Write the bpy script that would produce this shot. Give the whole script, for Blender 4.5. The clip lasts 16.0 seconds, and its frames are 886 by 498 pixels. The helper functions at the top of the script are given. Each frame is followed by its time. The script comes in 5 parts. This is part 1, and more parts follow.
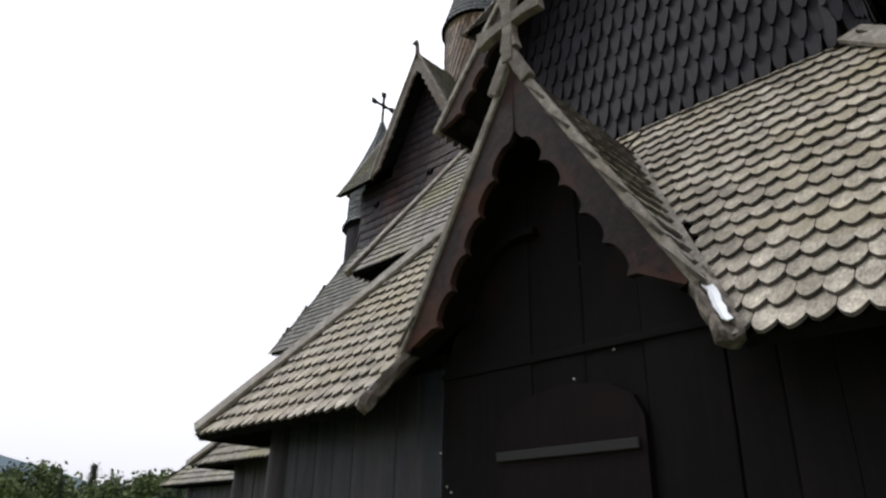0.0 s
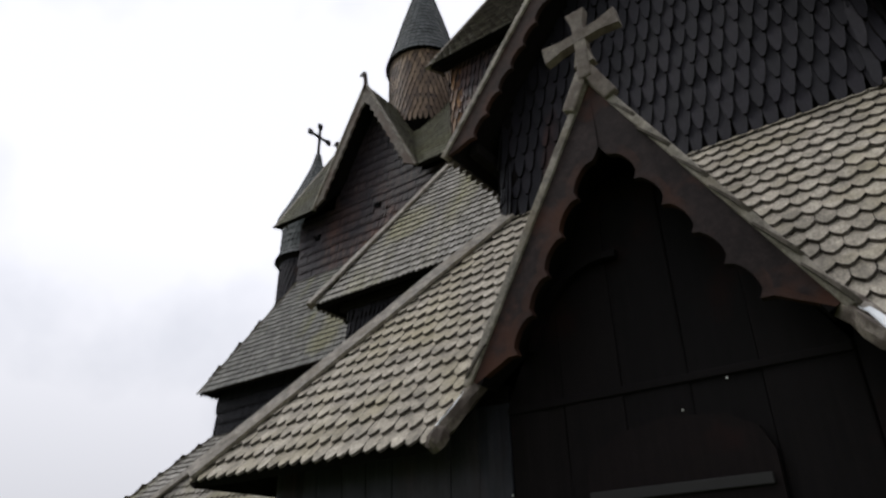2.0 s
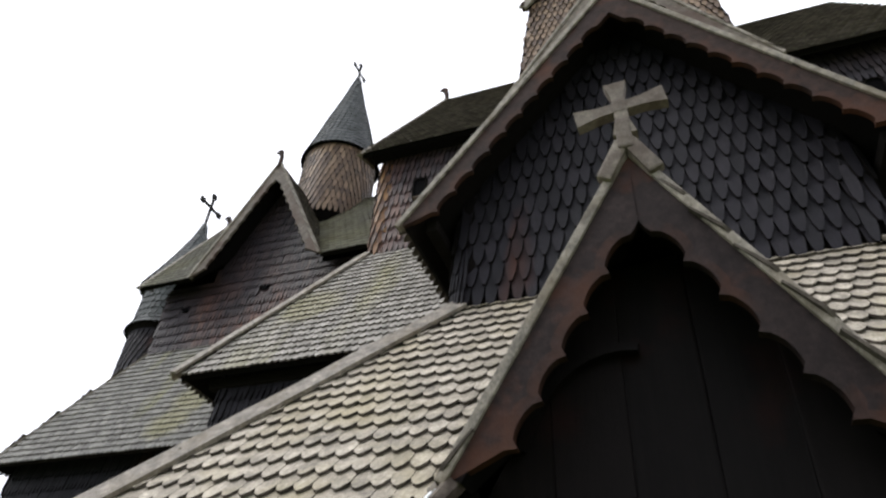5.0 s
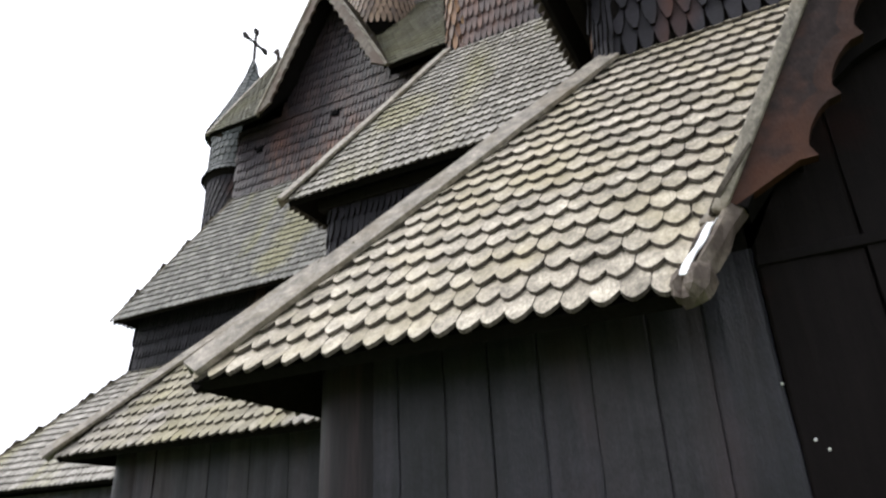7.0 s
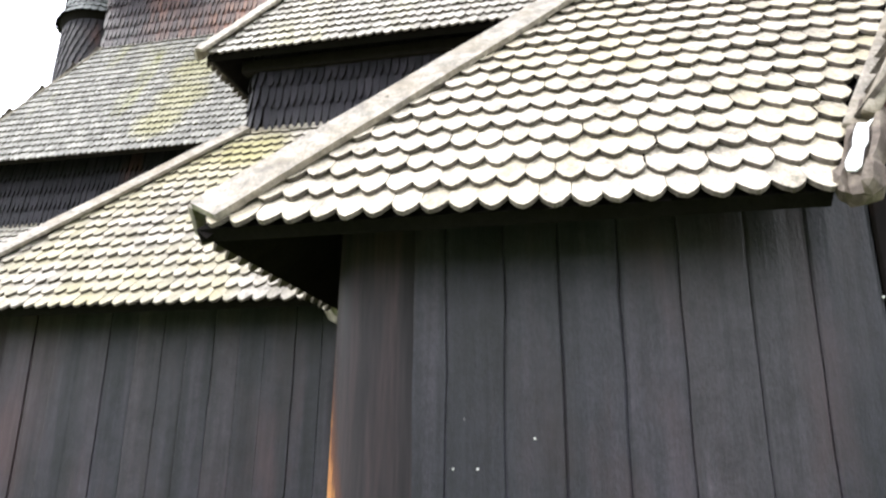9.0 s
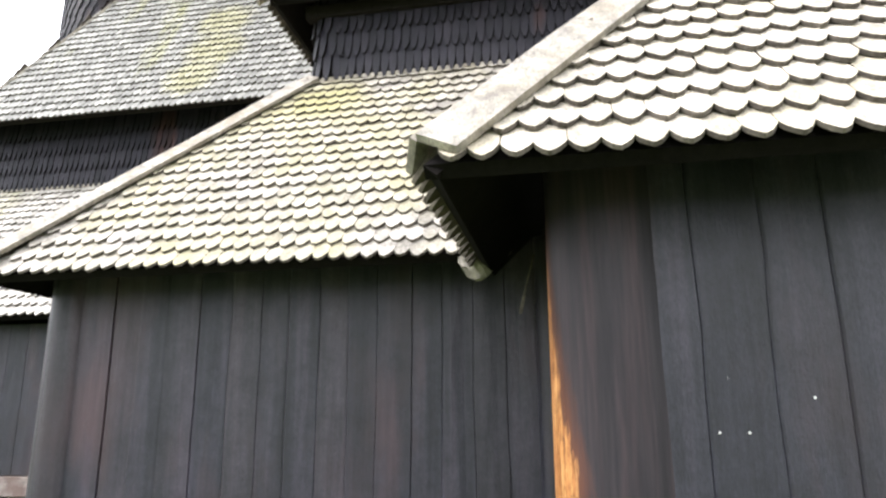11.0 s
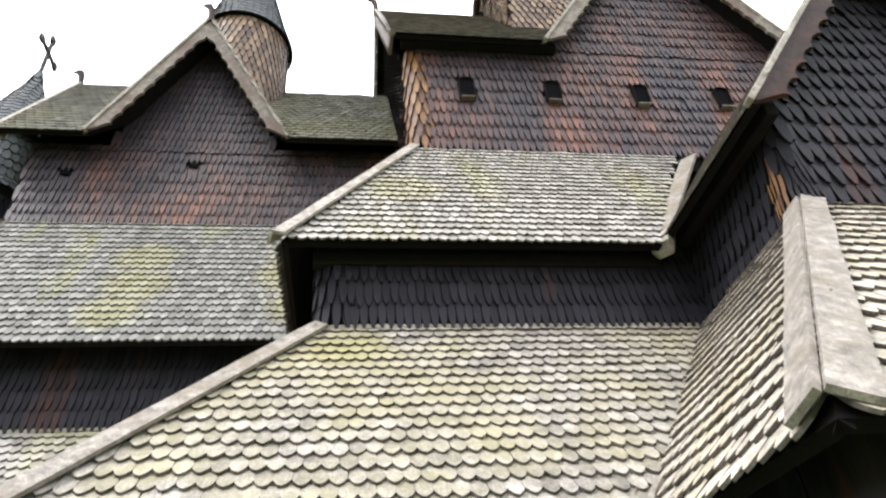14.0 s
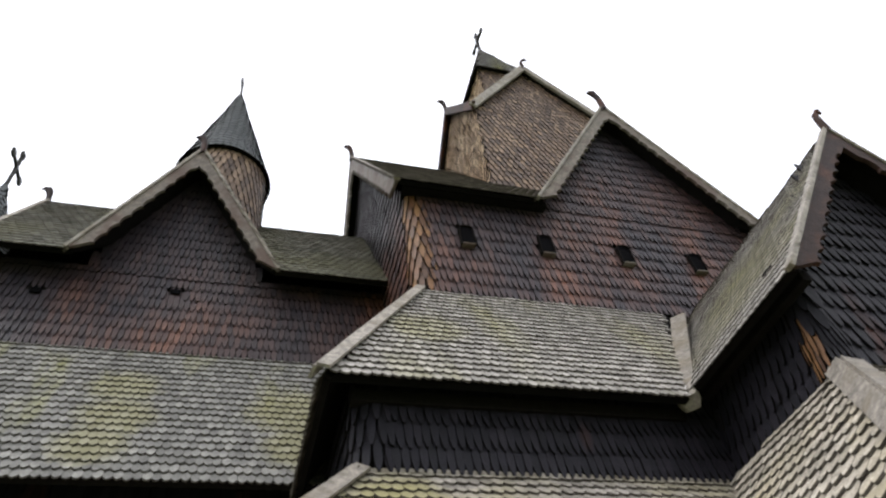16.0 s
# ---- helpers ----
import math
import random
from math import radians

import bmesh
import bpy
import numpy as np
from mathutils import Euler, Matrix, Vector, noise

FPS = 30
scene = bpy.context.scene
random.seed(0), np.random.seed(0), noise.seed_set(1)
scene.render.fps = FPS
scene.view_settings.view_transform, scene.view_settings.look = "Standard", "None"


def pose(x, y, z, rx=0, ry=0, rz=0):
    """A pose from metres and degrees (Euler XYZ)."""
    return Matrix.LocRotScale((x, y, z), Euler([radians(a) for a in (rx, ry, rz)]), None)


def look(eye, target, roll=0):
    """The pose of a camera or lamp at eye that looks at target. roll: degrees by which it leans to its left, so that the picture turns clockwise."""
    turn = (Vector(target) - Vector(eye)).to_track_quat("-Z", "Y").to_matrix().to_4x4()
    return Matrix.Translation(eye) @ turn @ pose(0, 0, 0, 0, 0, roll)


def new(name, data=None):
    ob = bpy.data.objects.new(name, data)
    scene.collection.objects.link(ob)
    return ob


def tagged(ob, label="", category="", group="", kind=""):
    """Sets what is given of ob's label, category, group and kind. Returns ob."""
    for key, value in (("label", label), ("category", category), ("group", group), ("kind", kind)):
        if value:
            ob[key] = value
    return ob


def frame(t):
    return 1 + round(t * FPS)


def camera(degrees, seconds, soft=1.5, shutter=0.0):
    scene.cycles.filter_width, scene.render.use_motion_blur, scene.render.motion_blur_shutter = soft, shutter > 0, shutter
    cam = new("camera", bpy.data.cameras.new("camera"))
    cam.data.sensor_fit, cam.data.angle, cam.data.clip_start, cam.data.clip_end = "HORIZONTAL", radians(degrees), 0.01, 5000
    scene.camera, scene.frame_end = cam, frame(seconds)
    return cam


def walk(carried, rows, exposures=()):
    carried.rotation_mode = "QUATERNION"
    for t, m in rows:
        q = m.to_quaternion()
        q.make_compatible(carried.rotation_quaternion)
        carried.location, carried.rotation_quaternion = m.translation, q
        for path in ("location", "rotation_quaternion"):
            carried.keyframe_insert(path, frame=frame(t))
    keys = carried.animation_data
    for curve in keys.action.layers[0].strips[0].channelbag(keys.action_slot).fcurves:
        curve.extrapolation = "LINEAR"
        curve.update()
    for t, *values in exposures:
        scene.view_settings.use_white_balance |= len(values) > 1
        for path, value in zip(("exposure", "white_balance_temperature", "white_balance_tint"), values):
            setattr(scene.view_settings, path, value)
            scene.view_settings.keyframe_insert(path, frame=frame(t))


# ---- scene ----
cam = camera(66.1, 16.0, soft=2.5)
PATH = [
    (0, (0.124, -0.136, 1.308), (-1.181, 1.157, 2.097), 1.2),
    (0.5, (-0.202, -0.178, 1.335), (-1.599, 1.041, 2.085), -0.4),
    (1, (-0.522, -0.353, 1.332), (-1.761, 1.047, 2.044), -4.5),
    (1.5, (-0.762, -0.506, 1.334), (-1.914, 0.934, 2.108), -1.9),
    (2, (-1.057, -0.604, 1.336), (-2.104, 0.843, 2.236), -1.3),
    (2.5, (-1.348, -0.679, 1.32), (-2.225, 0.851, 2.264), -0.5),
    (3, (-1.538, -0.791, 1.371), (-2.193, 0.709, 2.52), -4.0),
    (3.2, (-1.621, -0.765, 1.37), (-2.182, 0.691, 2.621), -2.3),
    (5.3, (-2.4, 0.035, 1.373), (-3.006, 1.493, 2.6), 4.1),
    (5.5, (-2.466, 0.111, 1.398), (-3.055, 1.595, 2.602), 3.4),
    (6, (-2.762, 0.173, 1.374), (-3.334, 1.737, 2.482), 3.4),
    (6.5, (-3.101, 0.187, 1.343), (-3.808, 1.824, 2.25), -0.3),
    (7, (-3.435, 0.327, 1.336), (-4.257, 1.966, 2.134), -2.4),
    (7.5, (-3.756, 0.373, 1.304), (-4.611, 2.067, 1.937), 0.6),
    (8, (-4.092, 0.376, 1.318), (-4.706, 2.184, 1.914), -1.7),
    (8.2, (-4.216, 0.369, 1.299), (-4.775, 2.189, 1.912), -0.8),
    (10.5, (-5.479, 0.519, 1.271), (-5.733, 2.453, 1.714), -2.0),
    (11, (-5.83, 0.562, 1.267), (-6.18, 2.473, 1.739), -0.4),
    (11.5, (-6.247, 0.53, 1.239), (-6.594, 2.459, 1.635), -0.8),
    (12, (-6.704, 0.676, 1.184), (-7.137, 2.599, 1.52), -3.1),
    (12.5, (-7.08, 0.699, 1.213), (-7.284, 2.609, 1.771), -3.2),
    (13, (-7.5, 0.631, 1.278), (-7.573, 2.453, 2.098), -2.9),
    (13.5, (-7.775, 0.711, 1.332), (-7.635, 2.433, 2.341), -7.1),
    (14, (-8.085, 0.843, 1.389), (-7.808, 2.451, 2.545), -5.1),
    (14.5, (-8.492, 0.861, 1.381), (-8.209, 2.433, 2.585), -4.8),
    (15, (-8.795, 0.994, 1.379), (-8.453, 2.383, 2.777), -5.7),
    (15.5, (-9.065, 1.112, 1.426), (-8.618, 2.364, 2.92), -7.0),
    (16, (-9.426, 1.141, 1.44), (-8.922, 2.415, 2.897), -9.3),
]
EXPOSURES = [(0, -0.5), (0.5, -0.95), (1, -1.05), (2, -0.95), (2.5, -0.75), (3, -0.45), (5.5, 0.05), (6, 0.28), (7, 0.25), (8, 0.88), (10.5, 1.6), (11.5, 1.6), (12.4, 1.58), (13, 1.1), (14, 1.1), (14.7, 1.05), (15.2, 0.85), (15.5, 0.6), (16, 0.1)]
walk(cam, [(t, look(eye, target, roll)) for t, eye, target, roll in PATH], EXPOSURES)

# ---- world and light: a bright overcast sky ----
world = bpy.data.worlds.new("overcast_sky")
scene.world = world
world.use_nodes = True
wn, wl = world.node_tree.nodes, world.node_tree.links
wn.clear()
sky = wn.new("ShaderNodeTexSky")
sky.sky_type, sky.sun_disc = "NISHITA", False
sky.sun_elevation, sky.sun_rotation = radians(48), radians(200)
w_sky = wn.new("ShaderNodeVectorMath")
w_sky.operation = "SCALE"
w_sky.inputs[3].default_value = 0.15
wl.new(sky.outputs[0], w_sky.inputs[0])
w_co = wn.new("ShaderNodeTexCoord")
w_noise = wn.new("ShaderNodeTexNoise")
w_noise.inputs["Scale"].default_value, w_noise.inputs["Detail"].default_value = 2.2, 5.0
wl.new(w_co.outputs["Generated"], w_noise.inputs["Vector"])
w_ramp = wn.new("ShaderNodeValToRGB")
w_ramp.color_ramp.elements[0].position, w_ramp.color_ramp.elements[0].color = 0.30, (0.66, 0.66, 0.66, 1)
w_ramp.color_ramp.elements[1].position, w_ramp.color_ramp.elements[1].color = 0.50, (1, 1, 1, 1)
wl.new(w_noise.outputs["Fac"], w_ramp.inputs["Fac"])
w_mix = wn.new("ShaderNodeMix")
w_mix.data_type = "RGBA"
w_mix.inputs["B"].default_value = (1.90, 1.92, 2.07, 1)
wl.new(w_ramp.outputs[0], w_mix.inputs["Factor"])
wl.new(w_sky.outputs[0], w_mix.inputs["A"])
w_sep = wn.new("ShaderNodeSeparateXYZ")
wl.new(w_co.outputs["Generated"], w_sep.inputs[0])
w_grad = wn.new("ShaderNodeValToRGB")       # an overcast sky is brightest overhead
for w_el, (w_at, w_tone) in zip([w_grad.color_ramp.elements[0], w_grad.color_ramp.elements[1], w_grad.color_ramp.elements.new(0.42)], ((0.0, 0.62), (1.0, 2.0), (0.42, 1.02))):
    w_el.position, w_el.color = w_at, (w_tone, w_tone, w_tone, 1)
wl.new(w_sep.outputs[2], w_grad.inputs["Fac"])
w_all = wn.new("ShaderNodeMix")
w_all.data_type, w_all.blend_type = "RGBA", "MULTIPLY"
w_all.inputs["Factor"].default_value = 1.0
wl.new(w_mix.outputs["Result"], w_all.inputs["A"])
wl.new(w_grad.outputs[0], w_all.inputs["B"])
w_bg = wn.new("ShaderNodeBackground")
w_bg.inputs["Strength"].default_value = 1.0
wl.new(w_all.outputs["Result"], w_bg.inputs["Color"])
wl.new(w_bg.outputs[0], wn.new("ShaderNodeOutputWorld").inputs[0])

sun = new("sun", bpy.data.lights.new("sun", "SUN"))
sun.data.energy, sun.data.angle, sun.data.color = 1.8, radians(18), (1.0, 0.98, 0.955)
sun.matrix_world = look((-20, -7, 26), (-4, 2, 3))


# ---- materials ----
def mat_new(name):
    m = bpy.data.materials.new(name)
    m.use_nodes = True
    nt = m.node_tree
    return m, nt.nodes, nt.links, nt.nodes["Principled BSDF"]


def noise_node(n, l, vec, scale, detail=4.0, rough=0.6, stretch=None):
    if stretch:
        mp = n.new("ShaderNodeMapping")
        mp.inputs["Scale"].default_value = stretch
        l.new(vec, mp.inputs["Vector"])
        vec = mp.outputs[0]
    t = n.new("ShaderNodeTexNoise")
    t.inputs["Scale"].default_value, t.inputs["Detail"].default_value, t.inputs["Roughness"].default_value = scale, detail, rough
    l.new(vec, t.inputs["Vector"])
    return t.outputs["Fac"]


def ramp_node(n, l, fac, *stops):
    r = n.new("ShaderNodeValToRGB")
    e = r.color_ramp.elements
    while len(e) < len(stops):
        e.new(0.5)
    for el, (p, c) in zip(e, stops):
        el.position, el.color = p, (*c, 1) if len(c) == 3 else c
    l.new(fac, r.inputs["Fac"])
    return r.outputs[0]


def mix_node(n, l, fac, a, b, blend="MIX"):
    m = n.new("ShaderNodeMix")
    m.data_type, m.blend_type = "RGBA", blend
    for key, v in (("Factor", fac), ("A", a), ("B", b)):
        if isinstance(v, (int, float)):
            m.inputs[key].default_value = v
        elif isinstance(v, tuple):
            m.inputs[key].default_value = (*v, 1)
        else:
            l.new(v, m.inputs[key])
    return m.outputs["Result"]


def math_node(n, l, op, a, b=0.0):
    m = n.new("ShaderNodeMath")
    m.operation = op
    for i, v in enumerate((a, b)):
        if isinstance(v, (int, float)):
            m.inputs[i].default_value = v
        else:
            l.new(v, m.inputs[i])
    return m.outputs[0]


def bump_node(n, l, b, height, strength, dist):
    bp = n.new("ShaderNodeBump")
    bp.inputs["Strength"].default_value, bp.inputs["Distance"].default_value = strength, dist
    l.new(height, bp.inputs["Height"])
    l.new(bp.outputs[0], b.inputs["Normal"])


def piece_random(n, l):
    o, g = n.new("ShaderNodeObjectInfo"), n.new("ShaderNodeNewGeometry")
    return math_node(n, l, "FRACT", math_node(n, l, "ADD", o.outputs["Random"], g.outputs["Random Per Island"])), g.outputs["Position"]


def nearness(n, l, pos, patches):
    """How deep a place lies within the nearest of some worn or overgrown patches, each a (centre, radius)."""
    out = None
    for centre, radius in patches:
        dn = n.new("ShaderNodeVectorMath")
        dn.operation = "DISTANCE"
        l.new(pos, dn.inputs[0])
        dn.inputs[1].default_value = centre
        here = math_node(n, l, "SUBTRACT", 1.15, math_node(n, l, "MULTIPLY", dn.outputs["Value"], 1.0 / radius))
        out = here if out is None else math_node(n, l, "MAXIMUM", out, here)
    return out


def wood_pieces(name, dark, mid, light, stain=None, stain_at=(0.55, 0.72), stain_scale=0.5, rough=0.8, grain=(40, 40, 6), bump=0.5, tint=None, tint_at=(0.6, 0.8), spec=0.3, blotch=0.6, streak=None, tint_stretch=(1, 1, 0.3), stain_stretch=None, patches=(), moss=()):
    """Weathered wood in separate pieces: tone by piece, fibres, blotches and a stain of its own."""
    m, n, l, b = mat_new(name)
    rnd, pos = piece_random(n, l)
    tone = ramp_node(n, l, rnd, (0.0, dark), (0.5, mid), (1.0, light))
    fib = noise_node(n, l, pos, 1.0, 4.0, 0.65, grain)
    blot = noise_node(n, l, pos, 7.0, 5.0, 0.7)
    c = mix_node(n, l, 0.55, tone, ramp_node(n, l, fib, (0.3, (0.45, 0.45, 0.45)), (0.7, (1.35, 1.33, 1.3))), "MULTIPLY")
    c = mix_node(n, l, blotch, c, ramp_node(n, l, blot, (0.3, (0.5, 0.5, 0.5)), (0.7, (1.3, 1.3, 1.3))), "MULTIPLY")
    speck = noise_node(n, l, pos, 1.0, 3.0, 0.7, (95, 40, 34))
    c = mix_node(n, l, blotch * 0.75, c, ramp_node(n, l, speck, (0.34, (0.55, 0.54, 0.52)), (0.66, (1.32, 1.31, 1.28))), "MULTIPLY")
    if stain:
        big = noise_node(n, l, pos, stain_scale, 4.0, 0.6, stain_stretch)
        c = mix_node(n, l, ramp_node(n, l, big, (stain_at[0], (0, 0, 0)), (stain_at[1], (0.75, 0.75, 0.75))), c, stain)
    if moss:
        grown = math_node(n, l, "ADD", nearness(n, l, pos, moss), math_node(n, l, "MULTIPLY", blot, 0.9))
        c = mix_node(n, l, ramp_node(n, l, grown, (0.62, (0, 0, 0)), (1.5, (0.42, 0.42, 0.42))), c, (0.215, 0.200, 0.065))
    if streak:
        run = noise_node(n, l, pos, 1.0, 4.0, 0.6, (5, 5, 0.35))
        c = mix_node(n, l, 0.8, c, ramp_node(n, l, run, (0.32, (0.45, 0.47, 0.5)), (0.5, (0.95, 0.95, 1.0)), (0.68, streak)), "MULTIPLY")
    if tint:
        big2 = noise_node(n, l, pos, 0.9, 3.0, 0.6, tint_stretch)
        pick = math_node(n, l, "MULTIPLY", ramp_node(n, l, big2, (tint_at[0], (0, 0, 0)), (tint_at[1], (1, 1, 1))), ramp_node(n, l, rnd, (0.1, (0.35, 0.35, 0.35)), (0.9, (1, 1, 1))))
        if patches:
            near_by = nearness(n, l, pos, patches)
            pick = math_node(n, l, "MULTIPLY", pick, ramp_node(n, l, near_by, (0.0, (0.05, 0.05, 0.05)), (1.0, (1, 1, 1))))
        c = mix_node(n, l, pick, c, tint)
    l.new(c, b.inputs["Base Color"])
    b.inputs["Roughness"].default_value = rough
    b.inputs["Specular IOR Level"].default_value = spec
    bump_node(n, l, b, math_node(n, l, "ADD", math_node(n, l, "ADD", fib, speck), blot), bump, 0.006)
    return m


ROOF = wood_pieces("weathered_roof_shingle", (0.31, 0.282, 0.236), (0.385, 0.351, 0.296), (0.475, 0.436, 0.372), (0.33, 0.285, 0.165), (0.48, 0.76), 1.3, 0.75, (55, 13, 10), 1.0, blotch=1.0)
ROOF_MOSS = wood_pieces("lichen_roof_shingle", (0.20, 0.186, 0.163), (0.255, 0.238, 0.213), (0.335, 0.314, 0.284), (0.25, 0.225, 0.105), (0.42, 0.72), 0.9, 0.75, (55, 13, 10), 1.0, blotch=1.0, moss=(((-8.06, 6.52, 4.29), 0.45),))
ROOF_OLD = wood_pieces("mossy_roof_shingle", (0.20, 0.190, 0.170), (0.27, 0.258, 0.236), (0.37, 0.354, 0.326), (0.235, 0.222, 0.075), (0.48, 0.68), 1.0, 0.7, (55, 13, 10), 0.8, stain_stretch=(0.75, 0.2, 0.2), moss=(((-7.4, 7.2, 6.9), 0.6), ((-2.6, 3.5, 3.6), 0.5), ((-1.9, 3.4, 3.4), 0.6)))
# Mossy shingle again, with the chancel's shade put into a darker base.
ROOF_SHADED = wood_pieces("damp_roof_shingle", (0.115, 0.114, 0.106), (0.155, 0.154, 0.144), (0.225, 0.223, 0.208), (0.20, 0.20, 0.045), (0.56, 0.68), 1.0, 0.7, (55, 13, 10), 0.7, stain_stretch=(0.75, 0.2, 0.2), moss=(((-11.05, 9.8, 7.4), 0.60), ((-11.0, 9.43, 6.7), 0.62), ((-11.15, 9.1, 6.1), 0.55), ((-8.8, 9.5, 7.0), 0.75), ((-8.7, 9.1, 6.2), 0.6)))
ROOF_HIGH = wood_pieces("green_roof_shingle", (0.085, 0.084, 0.062), (0.115, 0.114, 0.086), (0.155, 0.153, 0.118), (0.125, 0.122, 0.05), (0.45, 0.7), 0.5, 0.75)
TAR = wood_pieces("tarred_wall_shingle", (0.0062, 0.0058, 0.0090), (0.0090, 0.0081, 0.0130), (0.0143, 0.0125, 0.0182), None, rough=0.6, grain=(60, 60, 8), tint=(0.07, 0.022, 0.010), tint_at=(0.60, 0.76), spec=0.2)
TAR_RED = wood_pieces("sunburnt_wall_shingle", (0.0135, 0.0118, 0.0165), (0.0195, 0.0155, 0.0210), (0.030, 0.0225, 0.0270), None, rough=0.5, grain=(60, 60, 8), tint=(0.165, 0.066, 0.037), tint_at=(0.34, 0.68), spec=0.28, tint_stretch=(1.1, 1.1, 0.5), patches=(((-10.9, 10.2, 8.9), 1.9), ((-2.4, 8.17, 9.9), 2.6), ((-6.5, 8.17, 8.8), 1.6), ((-4.4, 8.17, 8.7), 1.3), ((-7.15, 9.4, 9.6), 2.0)))
TAR_GOLD = wood_pieces("golden_wall_shingle", (0.05, 0.022, 0.010), (0.12, 0.052, 0.020), (0.22, 0.115, 0.045), None, rough=0.55, grain=(60, 60, 8), tint=(0.04, 0.024, 0.016), tint_at=(0.62, 0.8))
PLANK = wood_pieces("tarred_plank", (0.0142, 0.0147, 0.0212), (0.0188, 0.0184, 0.0252), (0.0252, 0.0228, 0.0282), (0.027, 0.0175, 0.0190), (0.50, 0.70), 1.3, rough=0.46, grain=(30, 30, 1.6), bump=0.6, spec=0.28, streak=(2.0, 1.75, 1.8), blotch=0.8, stain_stretch=(1.5, 1.5, 0.5))
# Reddish tar; its near-black depth is gable shade put into the colour.
PANEL_SHADE = wood_pieces("red_black_tarred_panel", (0.0040, 0.0034, 0.0038), (0.0055, 0.0042, 0.0046), (0.0075, 0.0048, 0.0050), (0.016, 0.0052, 0.0045), (0.55, 0.72), 1.4, rough=0.7, grain=(30, 30, 1.6), bump=0.3, spec=0.08, blotch=0.4)
BOARD = wood_pieces("grey_hip_board", (0.185, 0.168, 0.145), (0.225, 0.205, 0.180), (0.275, 0.252, 0.222), (0.115, 0.092, 0.06), (0.47, 0.68), 2.6, 0.7, (14, 14, 14), 0.4, blotch=0.85)
BARGE = wood_pieces("brown_bargeboard", (0.018, 0.013, 0.0135), (0.024, 0.0158, 0.0152), (0.034, 0.021, 0.018), (0.10, 0.035, 0.017), (0.50, 0.74), 1.8, 0.65, (14, 14, 14), 0.5, spec=0.12)
BARGE_WORN = wood_pieces("sunburnt_bargeboard_edge", (0.018, 0.013, 0.0135), (0.024, 0.0158, 0.0152), (0.034, 0.021, 0.018), (0.078, 0.030, 0.016), (0.42, 0.70), 1.8, 0.65, (14, 14, 14), 0.5, spec=0.12)
BARGE_GREY = wood_pieces("weathered_bargeboard", (0.10, 0.085, 0.072), (0.13, 0.11, 0.095), (0.16, 0.14, 0.12), (0.07, 0.042, 0.032), (0.46, 0.62), 1.6, 0.65, (14, 14, 14), 0.4, spec=0.2)
# Near-black boarding: the shade under eaves and behind cladding is in its colour.
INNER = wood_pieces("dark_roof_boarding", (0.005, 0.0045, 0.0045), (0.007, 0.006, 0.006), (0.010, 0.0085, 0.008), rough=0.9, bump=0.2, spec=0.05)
CARVED = wood_pieces("bleached_carved_wood", (0.12, 0.10, 0.082), (0.165, 0.142, 0.118), (0.22, 0.194, 0.165), (0.045, 0.03, 0.022), (0.44, 0.60), 7.0, 0.7, (30, 30, 30), 0.8)
SNOUT = wood_pieces("split_grey_beam_end", (0.12, 0.10, 0.082), (0.165, 0.142, 0.118), (0.22, 0.194, 0.165), (0.030, 0.020, 0.015), (0.40, 0.54), 9.0, 0.7, (30, 30, 30), 0.8)
SILL = wood_pieces("peeling_sill", (0.13, 0.112, 0.102), (0.17, 0.147, 0.134), (0.22, 0.192, 0.175), (0.075, 0.045, 0.038), (0.44, 0.56), 2.5, 0.8, (3, 3, 30), 0.5)
STONE = wood_pieces("foundation_stone", (0.13, 0.125, 0.115), (0.20, 0.19, 0.175), (0.31, 0.30, 0.275), (0.09, 0.10, 0.045), (0.48, 0.62), 2.5, 0.85, (11, 11, 11), 0.8)
LEAF = wood_pieces("foliage", (0.045, 0.070, 0.022), (0.080, 0.115, 0.036), (0.13, 0.155, 0.055), rough=0.7, grain=(1, 1, 1), bump=0.1)
LEAF_DARK = wood_pieces("conifer_foliage", (0.012, 0.024, 0.012), (0.024, 0.042, 0.018), (0.04, 0.06, 0.026), rough=0.7, grain=(1, 1, 1), bump=0.1)
BLADE = wood_pieces("grass_blade", (0.07, 0.11, 0.02), (0.11, 0.16, 0.035), (0.17, 0.21, 0.06), rough=0.6, grain=(1, 1, 1), bump=0.05)
BARK = wood_pieces("bark", (0.05, 0.04, 0.03), (0.07, 0.055, 0.04), (0.10, 0.08, 0.06), grain=(12, 12, 2))
# Distance haze is mixed into the hill's blue-grey colour.
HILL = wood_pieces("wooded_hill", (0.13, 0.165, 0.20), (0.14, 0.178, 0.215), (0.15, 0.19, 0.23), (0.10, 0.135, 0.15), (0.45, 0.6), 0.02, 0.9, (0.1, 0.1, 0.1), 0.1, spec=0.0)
DRUM = wood_pieces("brown_drum_shingle", (0.070, 0.044, 0.030), (0.135, 0.088, 0.056), (0.24, 0.165, 0.108), None, rough=0.55, grain=(60, 60, 8), tint=(0.10, 0.055, 0.03), tint_at=(0.5, 0.8))
# Golden shingle with the east light on the tower put into its paleness.
LIT_GOLD = wood_pieces("bleached_golden_shingle", (0.16, 0.09, 0.04), (0.36, 0.23, 0.11), (0.60, 0.45, 0.28), None, rough=0.55, grain=(60, 60, 8), tint=(0.10, 0.05, 0.022), tint_at=(0.6, 0.8))
SPIRE = wood_pieces("grey_spire_shingle", (0.062, 0.070, 0.075), (0.082, 0.092, 0.098), (0.108, 0.12, 0.125), rough=0.6, spec=0.2)

